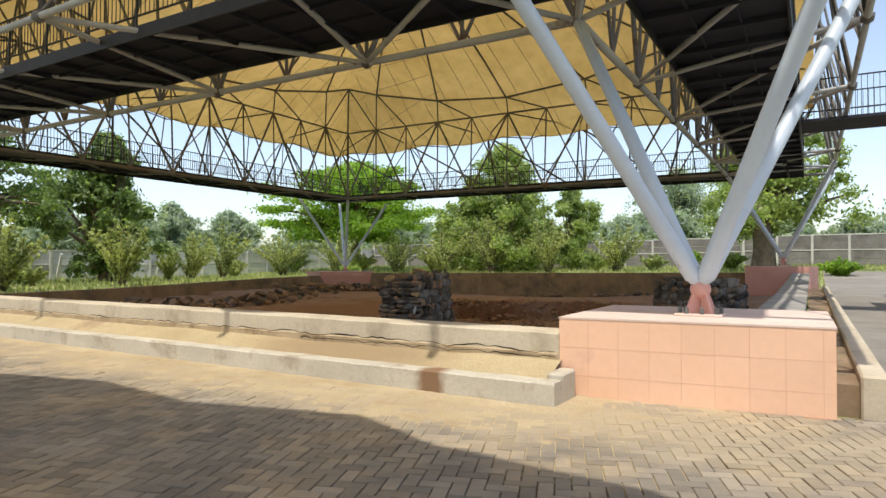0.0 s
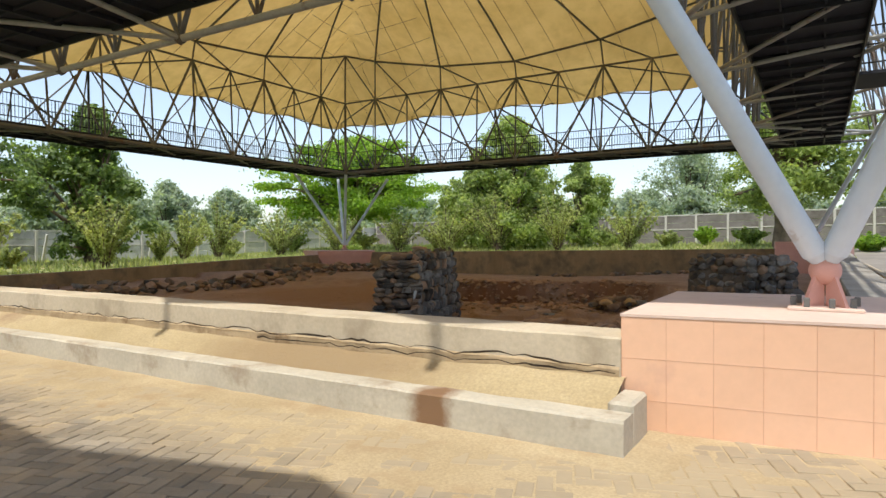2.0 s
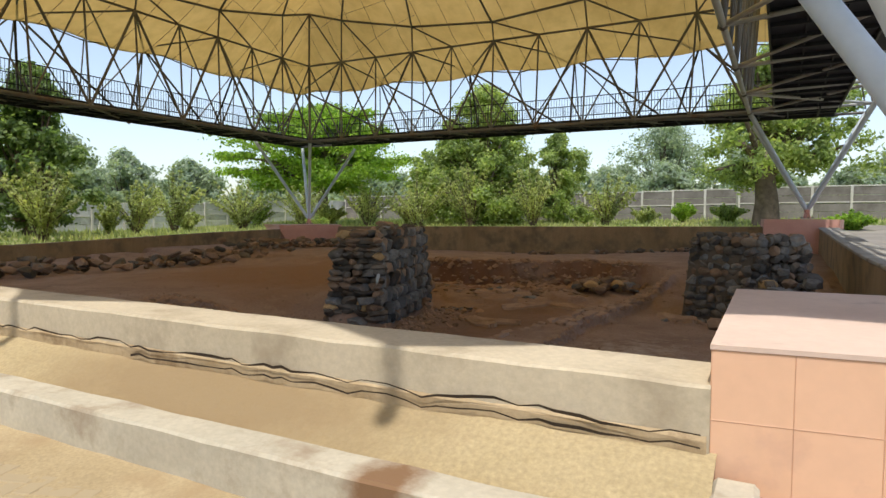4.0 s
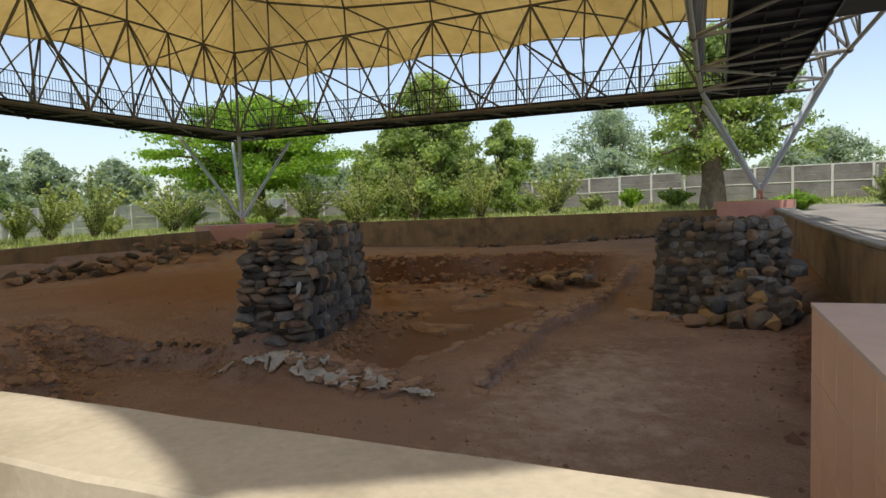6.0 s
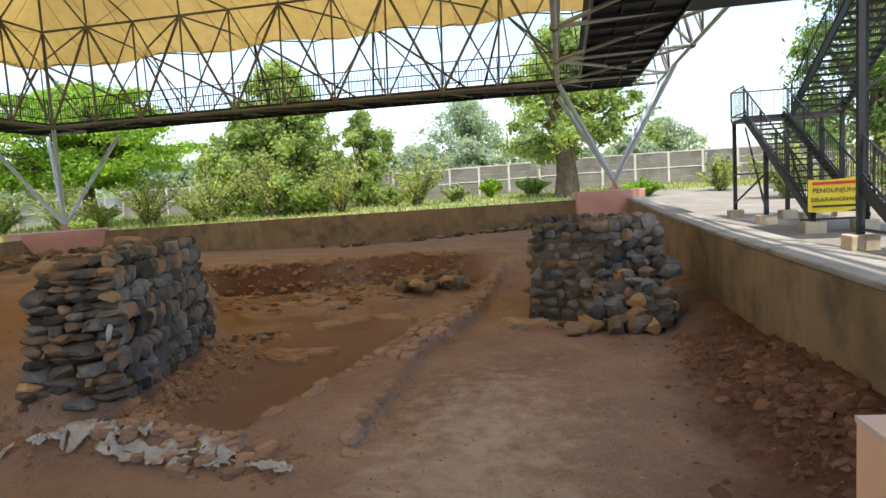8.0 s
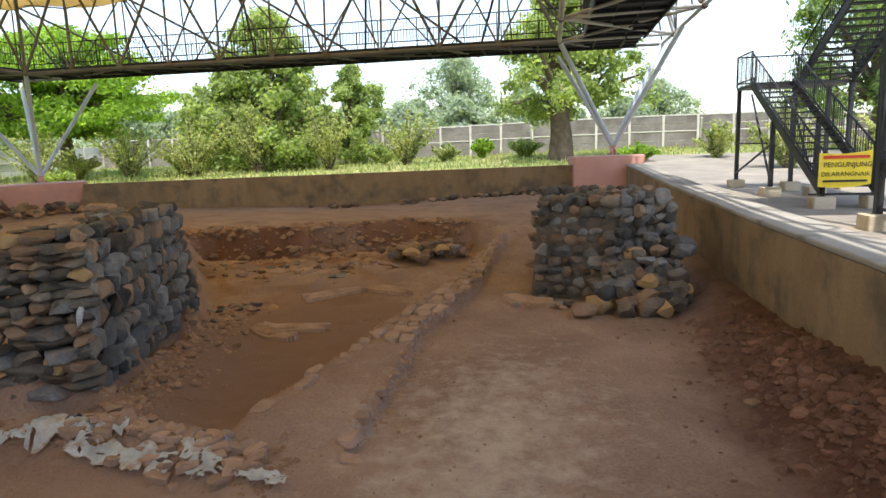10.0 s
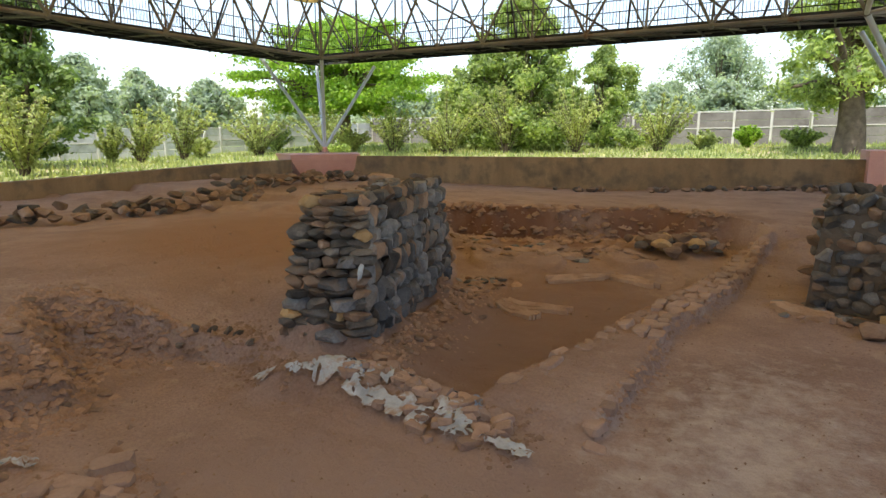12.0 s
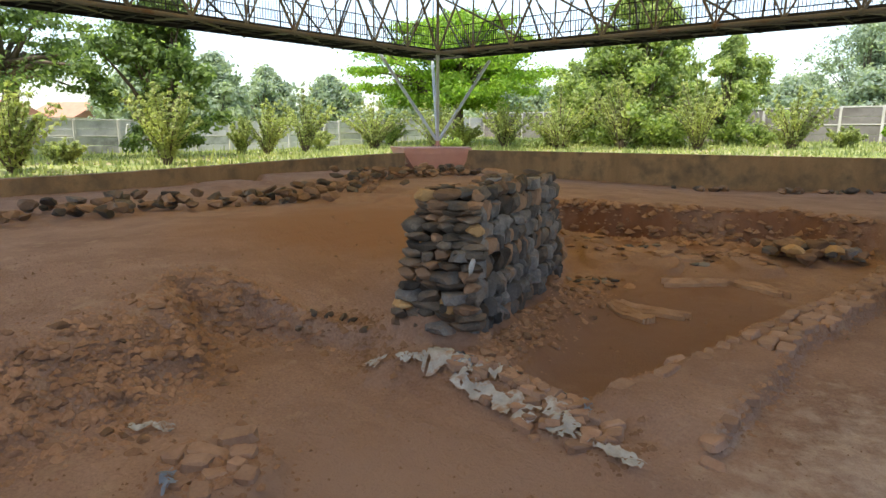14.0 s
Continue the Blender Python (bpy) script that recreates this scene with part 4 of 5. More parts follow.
for i in range(4):
    a, b = C[i], C[(i + 1) % n]
    ln = (b - a).length
    d = (b - a).normalized()
    z = -0.75
    while z < 0.78:
        h = rng.uniform(0.14, 0.22)
        s = 0.0
        while s < ln:
            w = rng.uniform(0.15, 0.3)
            p = a + d * (s + w / 2)
            p = p + (cc - p) * 0.12 * (z + 0.95) / 1.6
            loose = i >= 1
            stone_at(bp, rng.choices(("stone", "slate", "brownstone"), (6, 3, 2))[0], p + Vector((d.y, -d.x, 0)) * (rng.uniform(-0.02, 0.12) if loose else rng.uniform(-0.08, 0.01)) + Vector((0, 0, z + h / 2)),
                     (w * 1.15, 0.24, h * 1.2), Matrix.Rotation(math.atan2(d.y, d.x) + (rng.uniform(-0.3, 0.3) if loose else 0), 4, "Z") @ Matrix.Rotation(rng.uniform(-0.3, 0.3), 4, "Y"), rounded=(not loose and rng.random() < 0.25))
            s += w
        z += h * 0.92
for i in range(70):
    f = rng.uniform(-2.35, -0.3)
    y = rng.uniform(17.7, 19.1)
    stone_at(bp, rng.choices(("stone", "slate", "brownstone"), (5, 3, 2))[0], (f, y, 0.72 + 0.13 * math.exp(-((f + 1.1) / 0.7) ** 2) + rng.uniform(-0.04, 0.08)), (rng.uniform(0.14, 0.34), rng.uniform(0.14, 0.26), rng.uniform(0.1, 0.19)),
             Matrix.Rotation(rng.uniform(0, 6.3), 4, "Z") @ Matrix.Rotation(rng.uniform(-0.5, 0.5), 4, "X"))


def loose_stone(p, size, kind, rz, rx=0.0, rounded=True, label="rounded grey boulder lying on the earth"):
    me = rng.choice((ROUND if rounded else ROCKS)[kind])
    return put("boulder", me, None, Matrix.Translation(p) @ Matrix.Rotation(rz, 4, "Z") @ Matrix.Rotation(rx, 4, "X") @ Matrix.Diagonal((*size, 1)), label, "boulder", "boulders at the pile")


for x, y, s, k in ((-1.72, 16.42, (0.55, 0.3, 0.26), "brownstone"), (-1.45, 16.75, (0.42, 0.36, 0.34), "ochre"), (-1.12, 16.48, (0.34, 0.3, 0.36), "stone"), (-0.75, 16.55, (0.42, 0.34, 0.38), "stone"),
                   (-0.42, 16.8, (0.4, 0.36, 0.42), "stone"), (-0.22, 17.0, (0.32, 0.3, 0.34), "ochre"), (-0.02, 17.25, (0.26, 0.3, 0.26), "brownstone"), (-1.0, 16.85, (0.4, 0.34, 0.5), "stone"),
                   (-0.6, 17.0, (0.44, 0.36, 0.8), "stone"), (-0.2, 17.3, (0.36, 0.34, 0.7), "stone"), (-1.3, 16.95, (0.26, 0.24, 0.3), "ochre")):
    loose_stone((x, y, pit_z(x, y) + s[2] * 0.38), s, k, rng.uniform(-0.6, 0.6), rng.uniform(-0.2, 0.2), rounded=rng.random() < 0.1, label="weathered grey boulder lying on the earth")
for i in range(34):
    x = rng.uniform(-1.45, -0.15)
    f = rng.random()
    y = 16.55 + f * 0.75 + 0.1 * abs(x + 0.6)
    s_ = rng.uniform(0.2, 0.36)
    stone_at(bp, rng.choices(("stone", "slate", "brownstone", "ochre"), (5, 4, 1, 0.6))[0], (x, y, pit_z(x, 16.6) + 0.12 + f * (0.75 + 0.2 * (x + 0.6))), (s_ * rng.uniform(1, 1.5), s_, s_ * rng.uniform(0.7, 1.0)), Matrix.Rotation(rng.uniform(0, 6.3), 4, "Z") @ Matrix.Rotation(rng.uniform(-0.6, 0.6), 4, "X"), rounded=rng.random() < 0.1)
for i in range(46):
    x, y = rng.uniform(-1.4, -0.2), 0
    y = 16.9 + rng.uniform(-0.15, 0.35) + 0.25 * abs(x + 0.5)
    zz = -0.7 + rng.random() ** 1.3 * 1.05
    stone_at(bp, rng.choice(("stone", "stone", "slate")), (x, y + 0.22 * (zz + 0.7), zz), (rng.uniform(0.16, 0.34), rng.uniform(0.14, 0.26), rng.uniform(0.12, 0.22)), Matrix.Rotation(rng.uniform(0, 6.3), 4, "Z") @ Matrix.Rotation(rng.uniform(-0.5, 0.5), 4, "X"), rounded=rng.random() < 0.15)


def scatter(name, label, cat, area, count, sizes, kinds, lift=0.35, flat=0.7, parts=True):
    """Stones strewn over area(rng) -> (x, y, extra height)."""
    t = thing(name, label, cat)
    for i in range(count):
        x, y, e = area()
        s = rng.uniform(*sizes)
        stone_at(t, rng.choices(*kinds)[0], (x, y, pit_z(x, y) + s * lift * flat + e), (s * rng.uniform(0.8, 1.4), s, s * flat * rng.uniform(0.6, 1.1)), Matrix.Rotation(rng.uniform(0, 6.3), 4, "Z") @ Matrix.Rotation(rng.uniform(-0.5, 0.5), 4, "X"))
    return t


def left_row():
    y = rng.uniform(9.5, 31)
    return -18.9 + 1.5 * math.exp(-((y - 18) / 2.6) ** 2) - 0.24 * max(0, y - 20) + rng.gauss(0, 0.7), y, abs(rng.gauss(0, 0.15))


scatter("rubble_row", "long row of brown rubble stones along the west wall", "rubble", left_row, 299, (0.2, 0.46), (("brownstone", "stone"), (6, 3)))
scatter("rubble_row", "small grey rocks lying along the north wall", "rubble", lambda: (rng.choice((rng.gauss(-10.5, 0.6), rng.uniform(-8, -1.5), rng.uniform(-5, -1.2))), 31.2 + rng.gauss(0, 0.4), 0), 70, (0.2, 0.42), (("stone", "brownstone"), (4, 3)))
scatter("rubble_bank", "dark rubble bank against the east wall", "rubble", lambda: (0.58 - abs(rng.gauss(0, 0.36)), rng.uniform(9.6, 15.6), 0), 240, (0.07, 0.19), (("red_clod", "brownstone"), (9, 1)), lift=0.0)
scatter("brick_heap", "small heap of grey and ochre stones in the trench", "stone pile", lambda: (rng.gauss(-5.2, 0.38), rng.gauss(21.8, 0.28), max(0, 0.26 - abs(rng.gauss(0, 0.16)))), 64, (0.16, 0.4), (("brownstone", "ochre", "slate"), (5, 2, 2)))


def scarp_area():
    y = rng.uniform(7.6, 11.5)
    x = terrace_edge(y) + rng.gauss(-0.4, 0.4)
    return x, y, 0


scatter("crumbled_scarp", "crumbled brick and clods on the eroded scarp", "rubble", scarp_area, 295, (0.05, 0.19), (("clod", "brownstone"), (9, 1)), lift=-0.15)
scatter("clods", "reddish clods fallen from the trench's far edge", "rubble", lambda: (lambda q: (q, bend(SCARP, q) - 0.15 + rng.gauss(0, 0.3), 0))(rng.uniform(-11, -4.3)), 230, (0.1, 0.34), (("clod",), (1,)), lift=0.12, flat=0.5)
scatter("wall_debris", "earthy debris at the foot of the stone wall", "rubble", lambda: (lambda g: (-6.6 - 0.27 * (g - 12.4) + abs(rng.gauss(0.1, 0.28)), g, 0))(rng.uniform(12.3, 17.0)), 130, (0.05, 0.17), (("clod", "brownstone"), (5, 2)), lift=0.1)

scatter("rubble_patch", "crumbled stones breaking out of the trench floor", "rubble", lambda: (rng.gauss(-7.75, 0.28), rng.gauss(17.5, 0.35), 0), 45, (0.08, 0.22), (("clod", "slate", "brownstone"), (4, 3, 2)), lift=0.2, flat=0.5)
scatter("rubble_patch", "reddish clods and slabs in the trench's far end", "rubble", lambda: (rng.gauss(-8.8, 0.8), rng.gauss(20.4, 0.5), 0), 70, (0.1, 0.32), (("clod", "brownstone", "slate"), (6, 2, 1)), lift=0.15, flat=0.4)
scatter("rubble_patch", "reddish clods along a step in the trench floor", "rubble", lambda: (rng.gauss(-6.6, 0.6), rng.gauss(20.6, 0.25), 0), 45, (0.1, 0.3), (("clod", "brownstone"), (5, 2)), lift=0.15, flat=0.4)
scatter("rubble_patch", "scraps of slate and earth beside the boulder pile", "rubble", lambda: (rng.gauss(-2.25, 0.25), rng.gauss(17.4, 0.2), 0), 40, (0.08, 0.24), (("slate", "clod", "stone"), (3, 2, 1)), lift=0.2, flat=0.5)

def crumbs(name, label, area, count, sizes, mat, sink=0.3):
    """Countless small lumps of broken earth, joined."""
    vs, fs = [], []
    for i in range(count):
        x, y = area()
        r = rng.uniform(*sizes) * (0.6 + 0.9 * rng.random() ** 3)
        z = pit_z(x, y) - r * sink
        o, a = len(vs), rng.uniform(0, 6.3)
        for k in range(5):
            q = r * rng.uniform(0.7, 1.25)
            vs.append((x + q * math.cos(a + k * 1.257), y + q * math.sin(a + k * 1.257), z + r * rng.uniform(-0.1, 0.45)))
        vs.append((x + rng.uniform(-0.3, 0.3) * r, y + rng.uniform(-0.3, 0.3) * r, z + r * rng.uniform(0.7, 1.2)))
        fs += [(o + k, o + (k + 1) % 5, o + 5) for k in range(5)]
    put(name, mesh_of(name, vs, fs, mat, True), label=label, category="rubble", kind="stuff")


def on_bank():
    y = rng.uniform(7.4, 11.6)
    return terrace_edge(y) + rng.gauss(-0.45, 0.38), y


def on_lip():
    x = rng.uniform(-8.6, -4.3)
    return x, lip_y(x) + rng.gauss(0.05, 0.16)


def on_ridge():
    y = rng.uniform(12.2, 21.5)
    return rng.choice((bend(BRICK_EAST, y) + rng.gauss(0.03, 0.06), bend(TRENCH_EAST, y) + rng.gauss(-0.02, 0.07))), y


def at_scarp():
    x = rng.uniform(-11.4, -4.0)
    return x, bend(SCARP, x) + rng.gauss(-0.25, 0.25)


def at_wall_foot():
    y = rng.uniform(12.0, 17.0)
    return -6.6 - 0.27 * (y - 12.4) + abs(rng.gauss(0.05, 0.3)), y


crumbs("crumbs", "crumbled reddish earth on the eroded bank", on_bank, 3000, (0.015, 0.06), M["clod"])
crumbs("crumbs", "crumbled earth round the low brick mound", lambda: (-6.5 + rng.gauss(0, 0.3), 9.22 + rng.gauss(0, 0.25)), 450, (0.012, 0.045), M["clod"])
crumbs("crumbs", "crumbled earth along the lip of the trench", on_lip, 1300, (0.015, 0.05), M["clod"])
crumbs("crumbs", "crumbled earth along the brick edge", on_ridge, 1500, (0.012, 0.045), M["clod"])
crumbs("crumbs", "broken reddish earth under the far edge", at_scarp, 1500, (0.03, 0.11), M["clod"])
crumbs("crumbs", "broken earth at the foot of the stone wall", at_wall_foot, 800, (0.012, 0.045), M["clod"])
crumbs("crumbs", "dark red broken earth along the east wall", lambda: (0.56 - abs(rng.gauss(0, 0.42)), rng.uniform(8.8, 16.2)), 3000, (0.015, 0.07), M["red_clod"])

# fine grit strewn over the floor, one joined mesh
vs, fs = [], []
for i in range(5200):
    x, y = rng.uniform(-13, 0.5), 7.0 + 16 * rng.random() ** 1.3
    s = rng.uniform(0.006, 0.022) * (1 + 1.2 * (rng.random() < 0.08))
    z = pit_z(x, y)
    o = len(vs)
    a = rng.uniform(0, 6.3)
    for k in range(3):
        vs.append((x + s * math.cos(a + k * 2.1), y + s * math.sin(a + k * 2.1), z - 0.004))
    vs.append((x, y, z + s * 0.8))
    fs += [(o, o + 1, o + 3), (o + 1, o + 2, o + 3), (o + 2, o, o + 3)]
put("grit", mesh_of("grit", vs, fs, M["brownstone"]), label="fine reddish grit strewn over the earth", category="grit", kind="stuff")

# brick edge beside the trench
BRICK = []
for i in range(5):
    bm = bmesh.new()
    add_box(bm, -0.5, -0.5, -0.5, 0.5, 0.5, 0.5, 0.14)
    for v in bm.verts:
        v.co += Vector((rng.uniform(-0.07, 0.07), rng.uniform(-0.07, 0.07), rng.uniform(-0.09, 0.09)))
    BRICK.append(bm_mesh("brick", bm, M["brick"]))
be = thing("brick_edge", "worn line of old earthy bricks edging the trench", "brick edging")
for row in range(3):
    y = 11.9 + 0.1 * row
    while y < 21.6:
        ln = rng.uniform(0.2, 0.36)
        x = bend(BRICK_EAST, y) - (0.0 if y < 14 else 0.07) + rng.gauss(0, 0.025) - row * 0.18
        keep = (0.8 if y < 13.1 else 0.12 if y < 14.7 else 0.93) * (1, 0.0 if y < 14.7 else 0.85, 0.0 if y < 14.7 else 0.5)[row]
        if rng.random() < keep:
            put("brick", rng.choice(BRICK), be, Matrix.Translation((x, y, pit_z(x - 0.08, y) + rng.uniform(-0.035, 0.012) - (0.012 if y < 14 else 0.0))) @ Matrix.Rotation(rng.gauss(0, 0.14), 4, "Z") @ Matrix.Rotation(rng.gauss(0, 0.10), 4, "Y") @ Matrix.Diagonal((rng.uniform(0.14, 0.2), ln * (0.7 if y < 14 else 1.0), 0.11 if y > 14 else 0.085, 1)))
        y += ln * 1.02
y = 12.3
while y < 21.0:
    ln = rng.uniform(0.2, 0.4)
    x = bend(TRENCH_EAST, y) + 0.10 + rng.gauss(0, 0.03)
    if rng.random() < (0.35 if y < 14.8 else 0.6):
        put("brick", rng.choice(BRICK), be, Matrix.Translation((x, y, pit_z(x + 0.05, y) + rng.uniform(-0.05, -0.01))) @ Matrix.Rotation(rng.gauss(0, 0.2), 4, "Z") @ Matrix.Rotation(rng.gauss(0, 0.12), 4, "Y") @ Matrix.Diagonal((rng.uniform(0.14, 0.2), ln, 0.1, 1)))
    y += ln * 1.05
bh = thing("brick_patch", "broken bricks bedded in a low mound of earth", "bricks")
for x, y, w, l, r in ((-6.72, 9.13, 0.16, 0.32, -0.9), (-6.5, 9.3, 0.16, 0.18, -0.9), (-6.38, 9.18, 0.12, 0.12, 0.3), (-6.86, 8.95, 0.15, 0.2, 0.6), (-6.6, 8.98, 0.16, 0.2, -0.8), (-6.42, 9.02, 0.14, 0.18, -0.2), (-6.75, 9.4, 0.18, 0.3, -0.7),
                      (-6.3, 8.85, 0.14, 0.22, 1.0), (-6.5, 8.8, 0.13, 0.16, 0.1), (-6.2, 9.15, 0.14, 0.16, 0.5), (-6.66, 8.8, 0.12, 0.18, 1.2)):
    x, y = x + 0.05, y + 0.12
    put("brick", rng.choice(BRICK), bh, Matrix.Translation((x, y, pit_z(x, y) + rng.uniform(-0.02, 0.022))) @ Matrix.Rotation(r, 4, "Z") @ Matrix.Rotation(rng.gauss(0, 0.1), 4, "X") @ Matrix.Diagonal((w, l, 0.09, 1)))
bs = thing("brick_patch", "broken bricks beside the sacking at the trench lip", "bricks")
for i in range(95):
    f = rng.random()
    x = -6.3 + f * 1.75
    y = lip_y(x) + rng.gauss(0.02, 0.15)
    put("brick", rng.choice(BRICK), bs, Matrix.Translation((x, y, pit_z(x, y) + rng.uniform(-0.02, 0.035))) @ Matrix.Rotation(rng.uniform(0, 3.1), 4, "Z") @ Matrix.Rotation(rng.gauss(0, 0.25), 4, "X") @ Matrix.Diagonal((rng.uniform(0.08, 0.16), rng.uniform(0.1, 0.22), 0.07, 1)))

# rotten timbers half buried in the trench
def timber(a, b, r):
    """Split, flattened baulk: a few ragged slivers side by side, half sunk in the earth."""
    t = thing("timber", "decayed reddish timber half buried in earth", "timber", group="buried timbers")
    for k in range(4):
        o = (k - 1.5) * r * 0.75
        f0, f1 = rng.uniform(0, 0.2), rng.uniform(0.75, 1.0)
        d = Vector((b[0] - a[0], b[1] - a[1], 0))
        nn = Vector((-d.y, d.x, 0)).normalized()
        vs, fs = [], []
        n = 10
        for i in range(n + 1):
            f = f0 + (f1 - f0) * i / n
            w = r * 0.42 * (0.55 + 0.45 * math.sin(math.pi * (0.1 + 0.8 * i / n))) * (1 + 0.35 * n2(f * 6, a[0] + k, 2.0))
            c = Vector((a[0], a[1], 0)) + d * f + nn * (o + 0.03 * n2(f * 3, k + a[1], 2))
            zz = pit_z(c.x, c.y) + 0.035 + 0.03 * n2(f * 4, k * 2 + a[0], 1.5) + 0.015 * (k % 2)
            for s1, h in ((-1, -0.06), (-0.85, 0.03), (0.2, 0.055), (1, 0.02), (1, -0.06)):
                p = c + nn * w * s1
                vs.append((p.x, p.y, zz + h))
        for i in range(n):
            for q in range(4):
                fs.append((i * 5 + q, (i + 1) * 5 + q, (i + 1) * 5 + q + 1, i * 5 + q + 1))
        fs += [(0, 1, 2, 3, 4), tuple(n * 5 + q for q in (4, 3, 2, 1, 0))]
        put("sliver", mesh_of("sliver", vs, fs, M["log"]), t)


timber((-7.0, 16.25), (-5.65, 16.35), 0.075)
timber((-6.9, 16.1), (-6.0, 15.78), 0.08)
timber((-6.85, 17.95), (-5.6, 18.6), 0.065)
timber((-5.75, 18.6), (-4.72, 18.38), 0.07)
timber((-7.6, 19.6), (-6.75, 20.5), 0.08)
timber((-8.6, 20.1), (-7.8, 20.2), 0.08)
timber((-3.0, 17.5), (-1.95, 17.0), 0.08)


# torn sacking
def sheet(name, path, width, mat, seed, label):
    rr = random.Random(seed)
    vs, fs = [], []
    n, m = 26, 9
    for i in range(n):
        f = i / (n - 1)
        k = min(len(path) - 2, int(f * (len(path) - 1)))
        g = f * (len(path) - 1) - k
        x, y = path[k][0] + (path[k + 1][0] - path[k][0]) * g, path[k][1] + (path[k + 1][1] - path[k][1]) * g
        dx, dy = path[k + 1][0] - path[k][0], path[k + 1][1] - path[k][1]
        l = math.hypot(dx, dy)
        w = width * (0.65 + 0.5 * noise.noise(Vector((f * 5, seed, 0))))
        for j in range(m):
            o = (j / (m - 1) - 0.5) * w + 0.03 * noise.noise(Vector((f * 14, j, seed)))
            px_, py_ = x - dy / l * o, y + dx / l * o
            vs.append((px_, py_, pit_z(px_, py_) + 0.055 + 0.035 * noise.noise(Vector((px_ * 7, py_ * 7, seed))) + 0.035 * noise.noise(Vector((px_ * 17, py_ * 17, seed)))))
    for i in range(n - 1):
        for j in range(m - 1):
            if noise.noise(Vector((i * 0.45, j * 0.5, seed * 1.7))) > -0.28:
                fs.append((i * m + j, i * m + j + 1, (i + 1) * m + j + 1, (i + 1) * m + j))
    put(name, mesh_of(name, vs, fs, mat, True), None, None, label, "sacking", "torn sacking")


PALE, BLUE = "torn pale plastic sacking lying in the earth", "torn blue plastic sacking among bricks"
for path, wide, mat, seed, label in (
        ([(-7.3, 11.42), (-7.12, 11.34), (-6.95, 11.28)], 0.2, "sack", 3, PALE), ([(-6.85, 11.42), (-6.72, 11.46), (-6.58, 11.56)], 0.12, "sack", 27, PALE),
        ([(-6.6, 11.6), (-6.2, 11.76), (-5.75, 11.92)], 0.5, "sack", 5, PALE), ([(-6.35, 11.8), (-6.05, 11.98), (-5.75, 12.1)], 0.16, "sack_blue", 8, BLUE),
        ([(-6.3, 11.62), (-6.2, 11.66), (-6.08, 11.7)], 0.12, "sack_blue", 31, BLUE), ([(-6.2, 11.55), (-5.7, 11.52), (-5.2, 11.46)], 0.3, "sack", 11, PALE),
        ([(-5.75, 12.08), (-5.5, 12.06), (-5.2, 12.0)], 0.16, "sack", 25, PALE), ([(-5.15, 11.74), (-4.98, 11.55), (-4.85, 11.34)], 0.34, "sack", 14, PALE),
        ([(-4.78, 11.5), (-4.5, 11.4), (-4.18, 11.36)], 0.2, "sack", 19, PALE), ([(-5.02, 12.02), (-4.94, 11.9), (-4.86, 11.76)], 0.1, "sack_blue", 33, BLUE),
        ([(-6.62, 8.92), (-6.52, 8.86), (-6.4, 8.84)], 0.14, "sack_blue", 17, "scrap of blue plastic sacking"), ([(-7.75, 9.1), (-7.62, 9.28), (-7.45, 9.36)], 0.14, "sack", 21, "scrap of pale plastic sacking")):
    sheet("sack", path, wide, M[mat], seed, label)
for i, (x, y) in enumerate(((-8.62, 11.5), (-8.5, 11.62), (-8.36, 11.74), (-8.2, 11.84), (-8.05, 11.86), (-7.75, 11.78))):
    z = pit_z(x, y)
    put("stone", rng.choice(ROCKS["stone"]), None, Matrix.Translation((x, y, z + 0.03)) @ Matrix.Rotation(rng.uniform(0, 3), 4, "Z") @ Matrix.Diagonal((0.16, 0.1, 0.09, 1)), "small dark stone in the edge of the earth step", "stone", "stones in the step")

# ---- steel stair east of the dig ----
st = thing("stair", "black steel open stair with landings, railings and concrete feet", "stair")


def bar_box(parent, a, b, w, h, name="beam", mat="black"):
    a, b = Vector(a), Vector(b)
    d = b - a
    m = Matrix.Translation(a) @ d.to_track_quat("X", "Z").to_matrix().to_4x4()
    bm = bmesh.new()
    add_box(bm, 0, -w / 2, -h / 2, d.length, w / 2, h / 2)
    return put(name, bm_mesh(name, bm, M[mat]), parent, m)


def flight(x0, x1, y0, z0, y1, z1, count):
    for x in (x0, x1):
        bar_box(st, (x, y0, z0), (x, y1, z1), 0.06, 0.24, "stringer")
        for h in (0.25, 1.0):
            put("rail", mesh_of("rail", *tube_verts([(x, y0, z0 + h), (x, y1, z1 + h)], 0.025, 6), M["black"]), st)
        k = int(abs(y1 - y0) / 0.14)
        bars = [tube_verts([(x, y0 + (y1 - y0) * i / k, z0 + (z1 - z0) * i / k + 0.1), (x, y0 + (y1 - y0) * i / k, z0 + (z1 - z0) * i / k + 1.0)], 0.028 if i % 10 == 0 else 0.01, 4) for i in range(k + 1)]
        put("railing_infill", mesh_of("railing_infill", *join_parts(bars), M["black"]), st, kind="stuff")
    for i in range(1, count):
        f = i / count
        y, z = y0 + (y1 - y0) * f, z0 + (z1 - z0) * f
        put("tread", box_mesh("tread", (x0 + 0.03, y - 0.14, z - 0.02), (x1 - 0.03, y + 0.14, z + 0.025), M["black"]), st)


